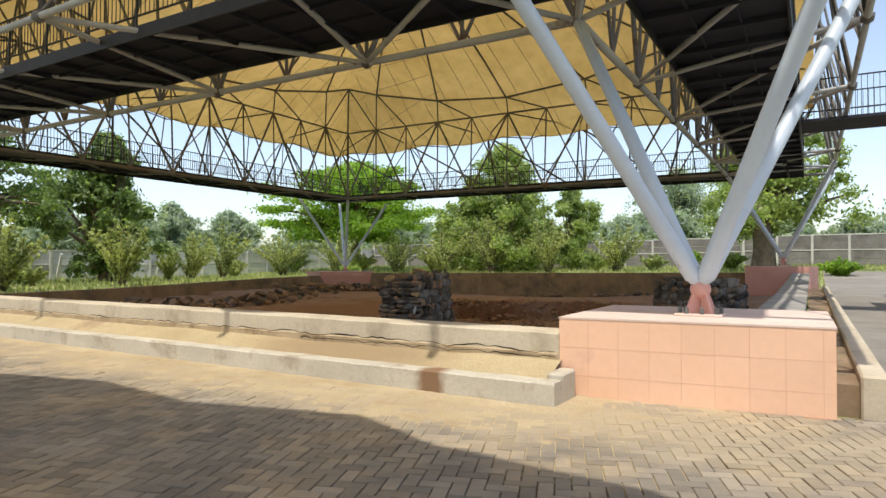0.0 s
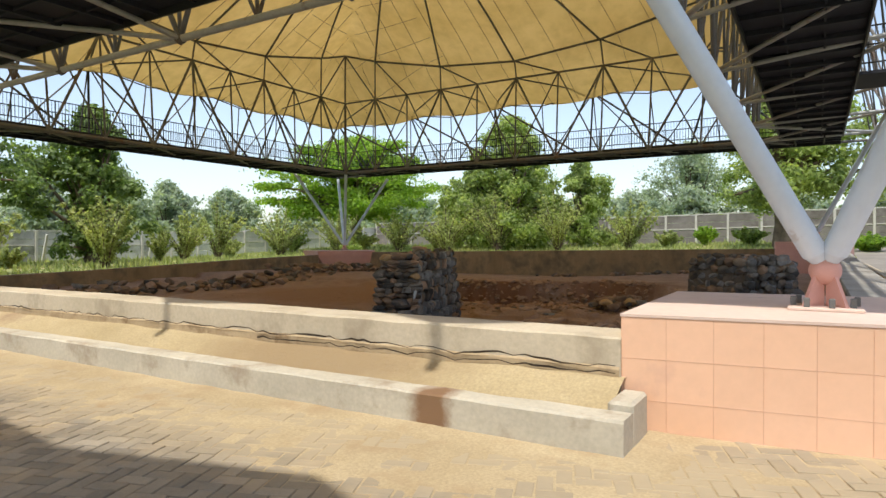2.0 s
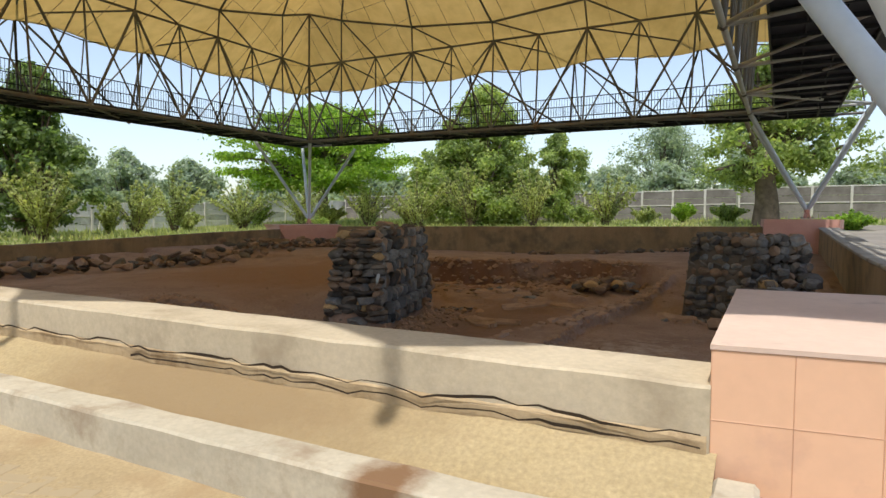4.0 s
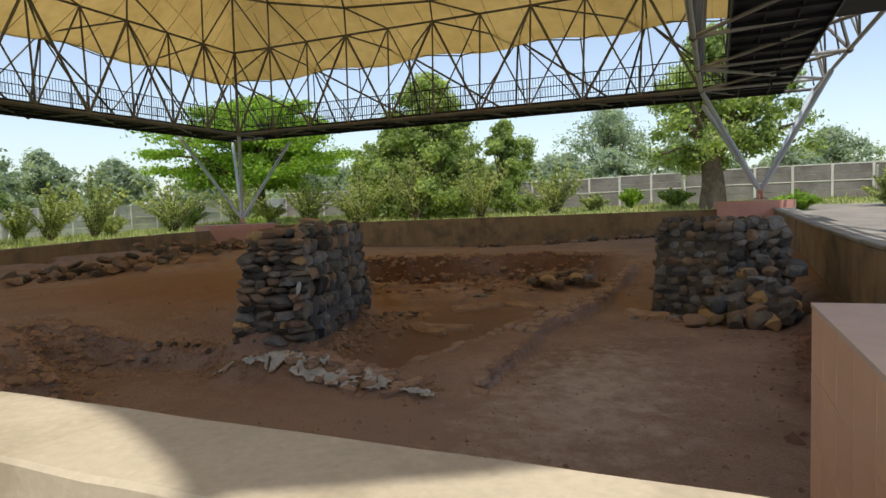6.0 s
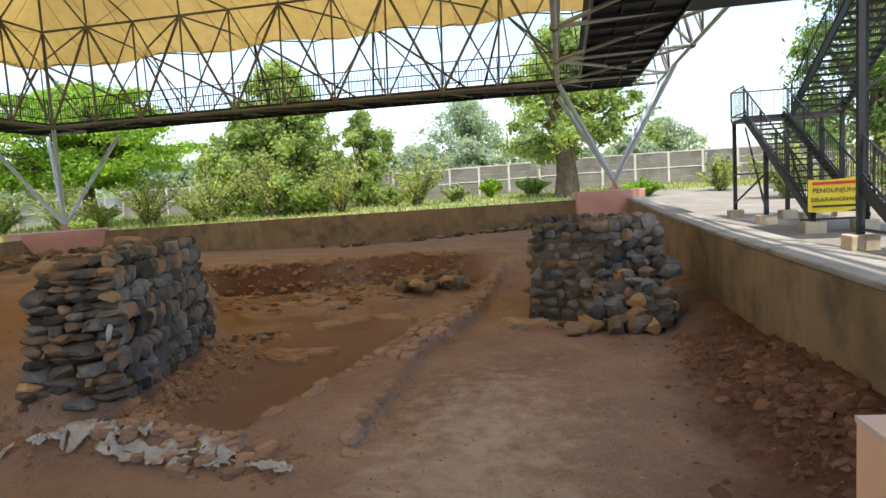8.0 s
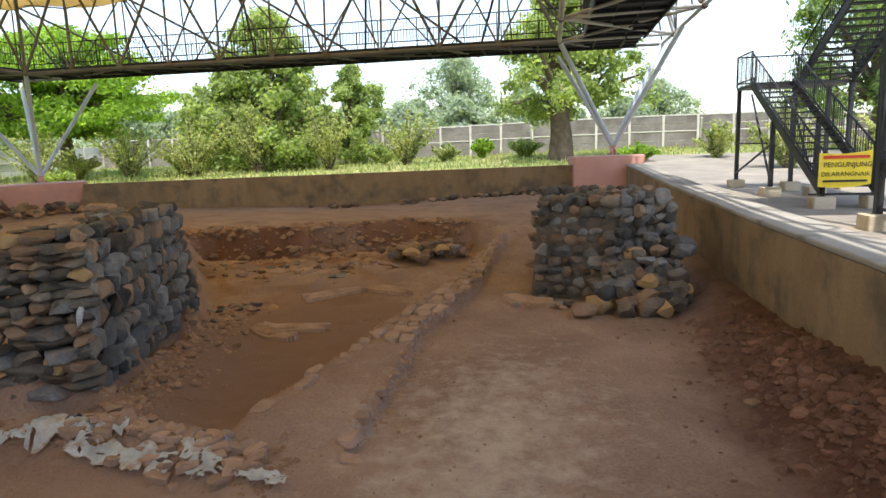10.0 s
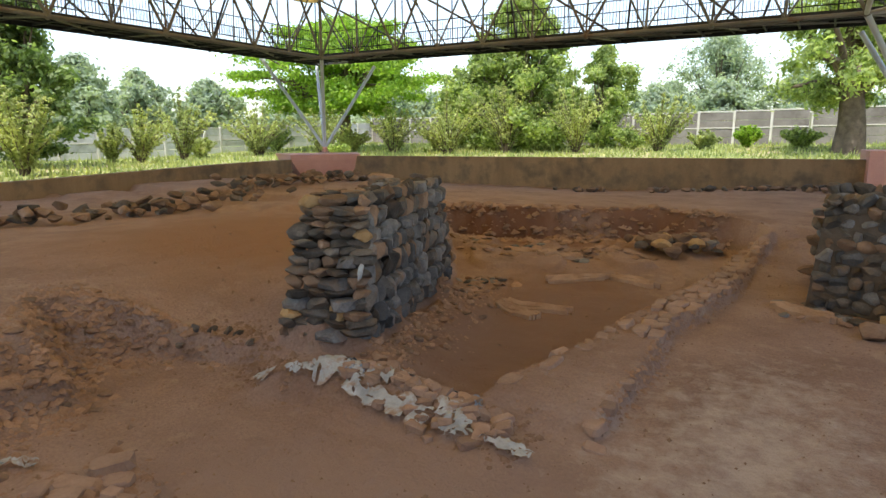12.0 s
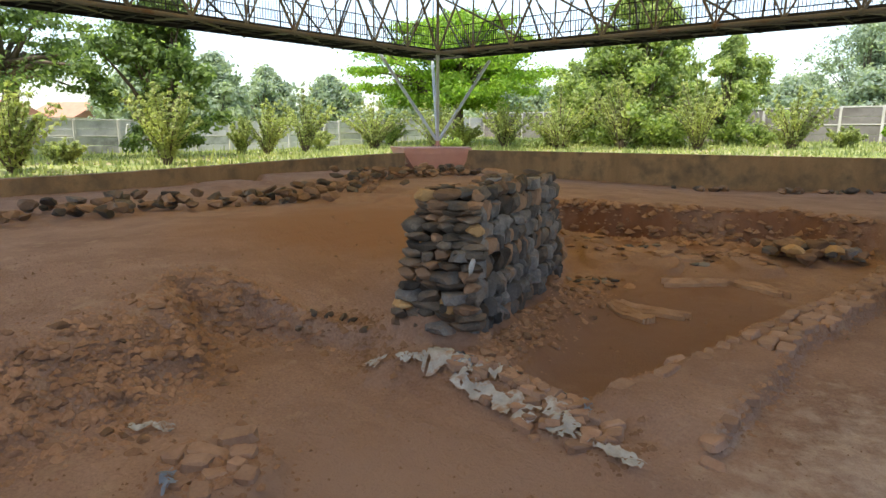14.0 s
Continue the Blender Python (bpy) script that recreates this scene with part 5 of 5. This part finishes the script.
def platform(x0, x1, y0, y1, z, sides):
    land = put("landing", box_mesh("landing", (x0, y0, z - 0.1), (x1, y1, z), M["black"]), st)
    ends = dict(s=((x0, y0), (x1, y0)), n=((x0, y1), (x1, y1)), w=((x0, y0), (x0, y1)), e=((x1, y0), (x1, y1)))
    for k in sides:
        (ax, ay), (bx, by) = ends[k]
        for h in (0.15, 1.05):
            put("rail", mesh_of("rail", *tube_verts([(ax, ay, z + h), (bx, by, z + h)], 0.025, 6), M["black"]), land)
        n = max(2, int(math.hypot(bx - ax, by - ay) / 0.14))
        bars = [tube_verts([(ax + (bx - ax) * i / n, ay + (by - ay) * i / n, z), (ax + (bx - ax) * i / n, ay + (by - ay) * i / n, z + 1.05)], 0.028 if i in (0, n) else 0.01, 4) for i in range(n + 1)]
        put("railing_infill", mesh_of("railing_infill", *join_parts(bars), M["black"]), st, kind="stuff")


flight(4.35, 5.6, 23.9, 0.35, 30.0, 3.55, 18)
platform(4.35, 7.4, 30.0, 31.7, 3.55, "wne")
flight(5.85, 7.4, 30.0, 3.55, 24.6, 6.6, 19)
platform(3.75, 7.4, 20.0, 24.6, 6.6, "ewn")
for x, y, zt in ((4.45, 31.7, 3.5), (4.35, 27.7, 2.25), (5.6, 27.7, 2.25), (7.4, 31.7, 3.5), (7.4, 30.0, 3.5), (5.7, 30.0, 3.5), (3.78, 20.0, 7.6), (7.4, 20.0, 7.6), (4.35, 24.0, 1.2), (5.55, 24.0, 6.5), (7.4, 24.6, 6.5)):
    po = put("post", box_mesh("post", (x - 0.06, y - 0.06, 0.25), (x + 0.06, y + 0.06, zt), M["black"]), st)
    put("footing", box_mesh("footing", (x - 0.25, y - 0.25, -0.05), (x + 0.25, y + 0.25, 0.3), M["concrete"], 0.02), po, label="square concrete foot")
for a, b in (((4.4, 31.7, 0.5), (4.35, 27.7, 1.6)), ((4.35, 27.7, 0.4), (4.38, 30.0, 3.2)), ((4.4, 31.7, 1.6), (4.35, 28.2, 1.6)), ((5.55, 27.7, 0.4), (5.6, 30.0, 3.0)), ((3.78, 20, 3.0), (7.4, 20, 5.5)), ((4.05, 23.95, 0.35), (5.5, 23.95, 0.35)), ((3.78, 20, 0.4), (3.78, 18.2, 0.4))):
    bar_box(st, a, b, 0.05, 0.05, "brace")
# short entry flight beside it
flight(3.78, 5.2, 18.0, 0.2, 19.9, 1.2, 6)

# warning banner tied across the foot of the stair
bn = thing("banner", "creased yellow warning banner tied across the stair foot", "banner")
bx0, bx1, bz0, bz1, by = 4.15, 5.32, 0.55, 1.36, 23.72
n = 14
vs = [(bx0 + (bx1 - bx0) * i / n, by + 0.02 * math.sin(i * 1.1) * (1 - j / 4), bz0 + (bz1 - bz0) * j / 4 - 0.05 * math.sin(math.pi * i / n) + 0.05 * i / n) for j in range(5) for i in range(n + 1)]
fs = [(j * (n + 1) + i, j * (n + 1) + i + 1, (j + 1) * (n + 1) + i + 1, (j + 1) * (n + 1) + i) for j in range(4) for i in range(n)]
cloth = put("cloth", mesh_of("cloth", vs, fs, M["yellow"], True), bn)


def writing(text, x, z, size, mat, parent, y):
    cu = bpy.data.curves.new("writing", "FONT")
    cu.body = text
    cu.size = size
    cu.extrude = 0.002
    tmp = bpy.data.objects.new("writing", cu)
    scene.collection.objects.link(tmp)
    dg = bpy.context.evaluated_depsgraph_get()
    me = bpy.data.meshes.new_from_object(tmp.evaluated_get(dg))
    me.materials.clear()
    me.materials.append(mat)
    bpy.data.objects.remove(tmp)
    return put("writing", me, parent, Matrix.Translation((x, y, z)) @ Matrix.Rotation(math.pi / 2, 4, "X"))


writing("PENGUNJUNG", 4.24, 1.02, 0.165, M["ink"], bn, by - 0.035)
writing("DILARANG", 4.2, 0.80, 0.15, M["ink"], bn, by - 0.035)
writing("NAIK", 4.94, 0.80, 0.145, M["ink"], bn, by - 0.035)
put("heading_bar", box_mesh("heading_bar", (4.24, by - 0.04, 1.22), (5.24, by - 0.034, 1.29), M["red"]), bn)
put("small_print", box_mesh("small_print", (4.24, by - 0.04, 0.66), (5.22, by - 0.034, 0.71), M["ink"]), bn)

# bridge from the stair to the ring walkway
br = thing("bridge", "black steel bridge between stair and ring walkway", "walkway")
put("plate", box_mesh("plate", (1.1, 20.6, 5.42), (3.75, 22.4, 5.5), M["deck"]), br)
for y in (20.62, 22.38):
    for h in (0.2, 1.1):
        put("rail", mesh_of("rail", *tube_verts([(1.1, y, 5.5 + h), (3.75, y, 5.5 + h)], 0.022, 6), M["black"]), br)
    put("railing_infill", mesh_of("railing_infill", *join_parts([tube_verts([(1.15 + i * 0.14, y, 5.5), (1.15 + i * 0.14, y, 6.6)], 0.01, 4) for i in range(19)]), M["black"]), br, kind="stuff")

# ---- boundary fences of cast panels ----
def fence(name, a, b, h, label, lean_posts=0, mat="panel"):
    t = thing(name, label, "fence", kind="structure")
    a, b = Vector(a), Vector(b)
    d = (b - a)
    ln = d.length
    d.normalize()
    n = round(ln / 2.6)
    rot = Matrix.Rotation(math.atan2(d.y, d.x), 4, "Z")
    step = ln / n
    post = box_mesh("post", (-0.09, -0.11, -0.3), (0.09, 0.11, h + 0.06), M["post"], 0.015)
    row = box_mesh("panel", (0.1, -0.035, 0.012), (step - 0.1, 0.035, h / 4 - 0.012), M[mat], 0.012)
    cap = box_mesh("cap", (0.0, -0.06, 0), (step, 0.06, 0.09), M["post"], 0.01)
    mid = box_mesh("mid", (0.0, -0.05, 0), (step, 0.05, 0.08), M["post"], 0.01)
    prop = box_mesh("prop", (-0.07, -0.07, 0), (0.07, 0.07, h * 0.95), M["post"], 0.01)
    for i in range(n + 1):
        p = a + d * step * i
        p.z = ground_z(p.x, p.y) - 0.03
        put("post", post, t, Matrix.Translation(p) @ rot)
        if lean_posts and i % lean_posts == 1:
            nrm = Vector((d.y, -d.x, 0))
            put("prop", prop, t, Matrix.Translation(p + nrm * 0.75) @ rot @ Matrix.Rotation(0.32, 4, "X") )
        if i < n:
            for k in range(4):
                put("panel", row, t, Matrix.Translation(p + Vector((0, 0, k * h / 4))) @ rot)
            put("cap", cap, t, Matrix.Translation(p + Vector((0, 0, h + 0.004))) @ rot)
            put("mid", mid, t, Matrix.Translation(p + Vector((0, 0, h * 0.52)) + Vector((d.y, -d.x, 0)) * 0.02) @ rot)


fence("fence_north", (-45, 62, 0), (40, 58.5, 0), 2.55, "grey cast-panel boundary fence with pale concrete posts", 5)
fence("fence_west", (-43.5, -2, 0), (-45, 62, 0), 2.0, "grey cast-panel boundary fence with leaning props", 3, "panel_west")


# ---- plants ----
def leaf_cloud(centres, count, size, rr, squash=0.75, up=0.3):
    """Leaf quads spread through the shells of many small clumps."""
    c = np.array(centres)
    pick = rr.integers(0, len(c), count)
    dirs = rr.normal(size=(count, 3))
    dirs /= np.linalg.norm(dirs, axis=1)[:, None]
    rad = c[pick, 3] * np.abs(rr.normal(0.8, 0.42, count))
    pos = c[pick, :3] + dirs * rad[:, None] * np.array([1, 1, squash])
    nrm = dirs + rr.normal(size=(count, 3)) * 0.6 + np.array([0, 0, up])
    nrm /= np.linalg.norm(nrm, axis=1)[:, None]
    a = np.cross(nrm, rr.normal(size=(count, 3)))
    a /= np.linalg.norm(a, axis=1)[:, None]
    b = np.cross(nrm, a)
    s = size * (0.6 + 0.8 * rr.random(count))[:, None]
    v = np.stack([pos - a * s, pos - b * s * 0.45, pos + a * s, pos + b * s * 0.45], 1).reshape(-1, 3)
    f = np.arange(count * 4).reshape(-1, 4)
    return v, f


def np_mesh(name, v, f, mat):
    me = bpy.data.meshes.new(name)
    me.from_pydata(v.tolist(), [], f.tolist())
    me.materials.append(mat)
    return me


def tree(x, y, h, spread, trunk_r, leaf, count, size, seed, label, crown_low=0.3, flat=0.7, clumps=60, category="tree", group="", stems=1, trunk_h=None, squash=0.75):
    """A tapered trunk with limbs, and a crown of many small clumps of leaves with gaps."""
    rr = np.random.default_rng(seed)
    rl = random.Random(seed)
    z0 = ground_z(x, y) - 0.05
    t = thing("tree" if category == "tree" else "shrub", label, category, Matrix.Translation((x, y, z0)), group)
    trunk_h = trunk_h or h * crown_low * 1.25
    cl, limbs = [], []
    for s in range(stems):
        ox, oy = (rl.uniform(-0.25, 0.25), rl.uniform(-0.25, 0.25)) if stems > 1 else (0, 0)
        top = Vector((ox * 2 + rl.uniform(-0.3, 0.3), oy * 2 + rl.uniform(-0.3, 0.3), trunk_h))
        pts = [(ox, oy, 0), (ox * 1.3 + rl.uniform(-0.1, 0.1), oy * 1.3, trunk_h * 0.4), (top.x * 0.8, top.y * 0.8, trunk_h * 0.75), tuple(top)]
        limbs.append(tube_verts(pts, [trunk_r * 1.25, trunk_r, trunk_r * 0.85, trunk_r * 0.7], 10))
    for i in range(round(clumps * 1.3)):
        a = rl.uniform(0, 6.283)
        u = rl.random() ** 0.6
        zz = h * (crown_low + (1 - crown_low) * rl.random())
        f = (zz / h - crown_low) / (1 - crown_low)
        prof = math.sin(math.pi * min(1, 0.12 + 0.88 * f) ** flat) ** 0.7
        r = spread * u * prof * (0.8 + 0.35 * math.sin(a * 3 + seed))
        cr = spread * rl.uniform(0.08, 0.19)
        p = (r * math.cos(a), r * math.sin(a), zz - cr * 0.4)
        cl.append((*p, cr))
        if i % 3 == 0:
            st_ = Vector((0, 0, trunk_h * rl.uniform(0.75, 1.0)))
            mid = st_.lerp(Vector(p), 0.5) + Vector((0, 0, 0.08 * h * rl.random()))
            limbs.append(tube_verts([st_, mid, p], [trunk_r * 0.45, trunk_r * 0.25, trunk_r * 0.07], 6))
    v, f = join_parts(limbs)
    put("trunk", mesh_of("trunk", v, f, M["bark"], True), t)
    lv, lf = leaf_cloud(cl, round(count * 1.5), size * 0.8, rr, squash)
    put("crown", np_mesh("crown", lv, lf, M[leaf]), t)
    return t


tree(-37.5, 23.5, 9.5, 3.6, 0.42, "leaf_dark", 22000, 0.2, 1, "tall dark green leafy tree beside the west fence", 0.1, 0.6, 120)
tree(-39.0, 16.5, 9.0, 7.5, 0.4, "leaf_dark", 11000, 0.17, 2, "spreading dark tree overhanging the fence", 0.42, 0.9, 70, squash=0.4)
tree(-36.0, 47.0, 10.4, 9.6, 0.45, "leaf_bright", 40000, 0.22, 3, "spreading bright green rain tree with layered crown", 0.36, 1.1, 170, trunk_h=4.5, squash=0.3)
tree(-22.5, 51.5, 11.3, 5.4, 0.4, "leaf_mid", 30000, 0.22, 4, "tall leafy green tree behind the north wall", 0.08, 0.65, 150)
tree(-27.0, 54.0, 9.0, 4.2, 0.35, "leaf_mid", 18000, 0.22, 5, "dense dark green tree behind the north wall", 0.06, 0.65, 90)
tree(-17.6, 55.5, 7.6, 3.4, 0.3, "leaf_mid", 14000, 0.19, 6, "slim green tree near the north fence", 0.06, 0.7, 80)
tree(-1.6, 49.5, 11.4, 5.8, 0.7, "leaf_mid", 20000, 0.2, 7, "broad green tree with thick creeper-clad trunk", 0.28, 0.7, 105)
tree(17.5, 50.0, 17.0, 7.5, 0.5, "leaf_dark", 24000, 0.22, 9, "tall feathery dark tree beyond the stair", 0.16, 0.7, 90)
# far trees, their haze painted into the leaf colour
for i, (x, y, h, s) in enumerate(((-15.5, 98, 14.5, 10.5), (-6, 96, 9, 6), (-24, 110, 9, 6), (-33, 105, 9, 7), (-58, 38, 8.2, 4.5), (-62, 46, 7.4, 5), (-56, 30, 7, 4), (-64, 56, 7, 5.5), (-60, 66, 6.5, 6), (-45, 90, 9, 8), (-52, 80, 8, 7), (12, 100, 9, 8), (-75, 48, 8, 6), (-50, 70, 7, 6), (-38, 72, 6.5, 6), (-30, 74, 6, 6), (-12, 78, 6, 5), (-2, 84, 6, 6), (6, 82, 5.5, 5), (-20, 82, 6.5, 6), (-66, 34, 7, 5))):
    tree(x, y, h, s, 0.3, "leaf_haze", 12000, 0.3, 30 + i, "hazy green tree beyond the boundary fence", 0.05, 0.6, 130, group="far trees")


def shrub(x, y, h, spread, seed, leaf="leaf_pale"):
    """Thin upright stems from the ground, with small leaves along them."""
    rr = np.random.default_rng(seed)
    rl = random.Random(seed)
    t = thing("shrub", "pale green shrub with many thin upright stems", "shrub", Matrix.Translation((x, y, ground_z(x, y) - 0.05)), "shrubs round the dig")
    stems, cl = [], []
    for i in range(34):
        a, u = rl.uniform(0, 6.283), rl.random() ** 0.7
        e = Vector((math.cos(a) * u * spread, math.sin(a) * u * spread, h * rl.uniform(0.6, 1.0) * (1 - 0.3 * u)))
        m = Vector((e.x * 0.35, e.y * 0.35, e.z * 0.5))
        stems.append(tube_verts([(e.x * 0.06, e.y * 0.06, 0), m, e], [0.045, 0.03, 0.008], 5))
        for k in range(9):
            f = 0.22 + 0.78 * k / 8
            q = m.lerp(e, (f - 0.5) * 2) if f > 0.5 else (m * (f * 2))
            cl.append((q.x, q.y, q.z, 0.10 + 0.06 * spread * (1 - f)))
    put("stem", mesh_of("stem", *join_parts(stems), M["bark"], True), t)
    lv, lf = leaf_cloud(cl, 4800, 0.10, rr, 1.0, 0.6)
    put("crown", np_mesh("crown", lv, lf, M[leaf]), t)


for i, (x, y, h, s) in enumerate(((-30.5, 20.2, 4.0, 1.6), (-29.5, 14.0, 3.3, 1.9), (-38.0, 28.4, 2.3, 0.9), (-37.6, 30.0, 3.2, 1.5), (-38.5, 33.6, 4.2, 1.8), (-38.5, 40.0, 4.1, 2.5), (-29.5, 44.5, 3.4, 2.2), (-25.5, 45.4, 3.9, 2.5), (-22.0, 47.6, 5.0, 2.7), (-17.2, 48.6, 4.9, 2.6),
                                  (-12.2, 50.5, 3.7, 2.1), (-33.5, 41.5, 3.8, 2.1), (7.5, 47, 2.2, 1.1), (9.0, 40, 2.8, 1.7), (12.0, 36, 3.0, 1.9))):
    shrub(x, y, h * 1.12, s * 1.2, 60 + i)
shrub(-7.3, 54.5, 1.7, 0.9, 90, "leaf_bright")
shrub(2.8, 46.0, 1.2, 1.3, 91, "leaf_bright")
for i, (x, y, h, sp) in enumerate(((-34.0, 45.0, 2.2, 1.6), (-20.0, 51.0, 2.4, 1.8), (-27.5, 47.5, 2.6, 1.8), (-14.5, 52.0, 1.6, 1.3), (-9.8, 52.5, 1.4, 1.2), (-4.0, 53.0, 1.5, 1.5), (-40.5, 36.5, 1.6, 1.4), (-41, 44, 2.4, 1.6), (-33.5, 17.0, 1.2, 1.0))):
    shrub(x, y, h, sp, 120 + i, "leaf_mid" if i % 2 else "leaf_pale")
shrub(-31.0, 40.2, 1.1, 1.0, 92, "leaf_mid")

# grass tufts on the lawns
rr = np.random.default_rng(5)
xs = np.concatenate([rr.uniform(-43, -26, 9000), rr.uniform(-30, 20, 16000)])
ys = np.concatenate([rr.uniform(8, 60, 9000), rr.uniform(33.6, 60, 16000)])
ok = ~((xs > 1.9) & (xs < 16) & (ys < 50))
xs, ys = xs[ok], ys[ok]
zs_ = np.array([ground_z(a, b) - 0.03 for a, b in zip(xs, ys)])
hh = rr.uniform(0.08, 0.3, len(xs)) * (1 + 1.0 * (rr.random(len(xs)) < 0.1))
ang = rr.uniform(0, 6.283, len(xs))
w = rr.uniform(0.03, 0.09, len(xs))
base = np.stack([xs, ys, zs_], 1)
dv = np.stack([np.cos(ang) * w, np.sin(ang) * w, np.zeros(len(xs))], 1)
tip = base + np.stack([rr.normal(0, 0.06, len(xs)), rr.normal(0, 0.06, len(xs)), hh], 1)
v = np.stack([base - dv, base + dv, tip], 1).reshape(-1, 3)
put("grass", np_mesh("grass", v, np.arange(len(xs) * 3).reshape(-1, 3), M["leaf_pale"]), label="rough grass tufts on the lawns", category="grass", kind="stuff")

# distant house roofs over the west fence
for x, y, r in ((-72, 24, 0.2), (-70, 30, 0.35)):
    hs = thing("house", "distant house with pale walls and reddish tiled roof", "house", Matrix.Translation((x, y, 0)) @ Matrix.Rotation(r, 4, "Z"))
    put("wall", box_mesh("wall", (-3, -2.6, 0), (3, 2.6, 2.6), M["white_wall"]), hs)
    put("roof", mesh_of("roof", [(-3.4, -3, 2.5), (3.4, -3, 2.5), (3.4, 3, 2.5), (-3.4, 3, 2.5), (-3.4, 0, 4.0), (3.4, 0, 4.0)], [(0, 1, 5, 4), (2, 3, 4, 5), (0, 4, 3), (1, 2, 5)], M["roof_tile"]), hs)

# ---- paving ----
L, W, J = 0.21, 0.105, 0.0045
pav = put("pavement", grid_mesh("pavement", steps(-27, -0.76, 1.0) + steps(0.24, 16, 1.0), steps(-16, 5.74, 0.75) + [6.3, 6.9], lambda x, y: -0.016, M["joint"], lambda x, y: y < 5.74 or x > -0.76), None, None, "herringbone concrete block paving half covered with sand", "pavement", kind="structure")
put("paving_east", grid_mesh("paving_east", steps(1.94, 16, 1.0), steps(5.7, 50, 1.0), lambda x, y: 0.004 + ground_z(x, y), M["court"]), None, None, "block paving beside the dig under the stair", "pavement", kind="structure")


def block(name, w, l, mat):
    bm = bmesh.new()
    b = 0.005
    pts = [(-l / 2 + J, -w / 2 + J), (l / 2 - J, -w / 2 + J), (l / 2 - J, w / 2 - J), (-l / 2 + J, w / 2 - J)]
    low = [bm.verts.new((x, y, -0.02)) for x, y in pts]
    mid = [bm.verts.new((x, y, -0.004)) for x, y in pts]
    top = [bm.verts.new((x - math.copysign(b, x), y - math.copysign(b, y), 0)) for x, y in pts]
    for i in range(4):
        j = (i + 1) % 4
        bm.faces.new((low[i], low[j], mid[j], mid[i]))
        bm.faces.new((mid[i], mid[j], top[j], top[i]))
    bm.faces.new(top)
    return bm_mesh(name, bm, mat)


PB = block("paver", W, L, M["paver_part"])
rp = random.Random(11)
tilt45 = Matrix.Rotation(radians(20), 4, "Z")
near_set, far_v, far_f = [], [], []
for r in range(-90, 90):
    for q in range(-60, 60):
        for o in (0, 1):
            # herringbone lattice: period (W, W) along the diagonal and (2L) across
            bx = q * 2 * L + r * W
            by_ = r * W
            if o == 0:
                cx_, cy_, hz = bx + L / 2, by_ + W / 2, True
            else:
                cx_, cy_, hz = bx + L + W / 2, by_ + L / 2 - W, False
            p = tilt45 @ Vector((cx_, cy_, 0))
            x, y = p.x - 2.5, p.y + 3.2
            if -11 < x < 6.2 and (1.3 < y < 5.72 or (x > -0.62 and 1.3 < y < 6.36 + 0.12 * (x + 0.95)) or (x > 1.6 and 1.3 < y < 6.8)):
                near_set.append((x, y, hz))
near_set.sort(key=lambda p: (p[0] + 0.6) ** 2 + (p[1] - 2.9) ** 2)
sq = [(v.co.copy()) for v in PB.vertices]
sf = [tuple(p.vertices) for p in PB.polygons]
for i, (x, y, hz) in enumerate(near_set):
    z = 0.004 + 0.006 * n2(x, y, 0.8, 2) + rp.gauss(0, 0.0022)
    m = Matrix.Translation((x, y, z)) @ tilt45 @ Matrix.Rotation((0 if hz else math.pi / 2) + rp.gauss(0, 0.008), 4, "Z") @ Matrix.Rotation(rp.gauss(0, 0.012), 4, "X")
    if i < 300:
        put("paver", PB, pav, m)
    else:
        o = len(far_v)
        far_v += [m @ c for c in sq]
        far_f += [tuple(k + o for k in f) for f in sf]
put("paver_rest", mesh_of("paver_rest", far_v, far_f, M["paver"]), pav, kind="stuff")


def sand_z(x, y):
    """Sand washed over the blocks, thick along the kerb and thin towards the south."""
    cover = smooth01(3.6, 5.0, y + 0.5 * n2(x, y, 0.6, 3) + 0.25 * n2(x, y, 2.1, 5)) * (0.3 + 0.7 * smooth01(1.4, -0.8, x + 0.4 * n2(x, y, 1.0)))
    return -0.019 + 0.023 * cover + 0.008 * n2(x, y, 3.0, 8) + 0.004 * n2(x, y, 11.0, 9) + 0.02 * smooth01(5.45, 5.75, y) * smooth01(-0.4, -0.9, x)


put("sand", grid_mesh("sand", steps(-12, 6.2, 0.06), steps(1.3, 6.84, 0.06), sand_z, M["dirt"], lambda x, y: y < 5.76 or x > -0.76), label="yellow-brown sand washed over the paving", category="sand", kind="structure")
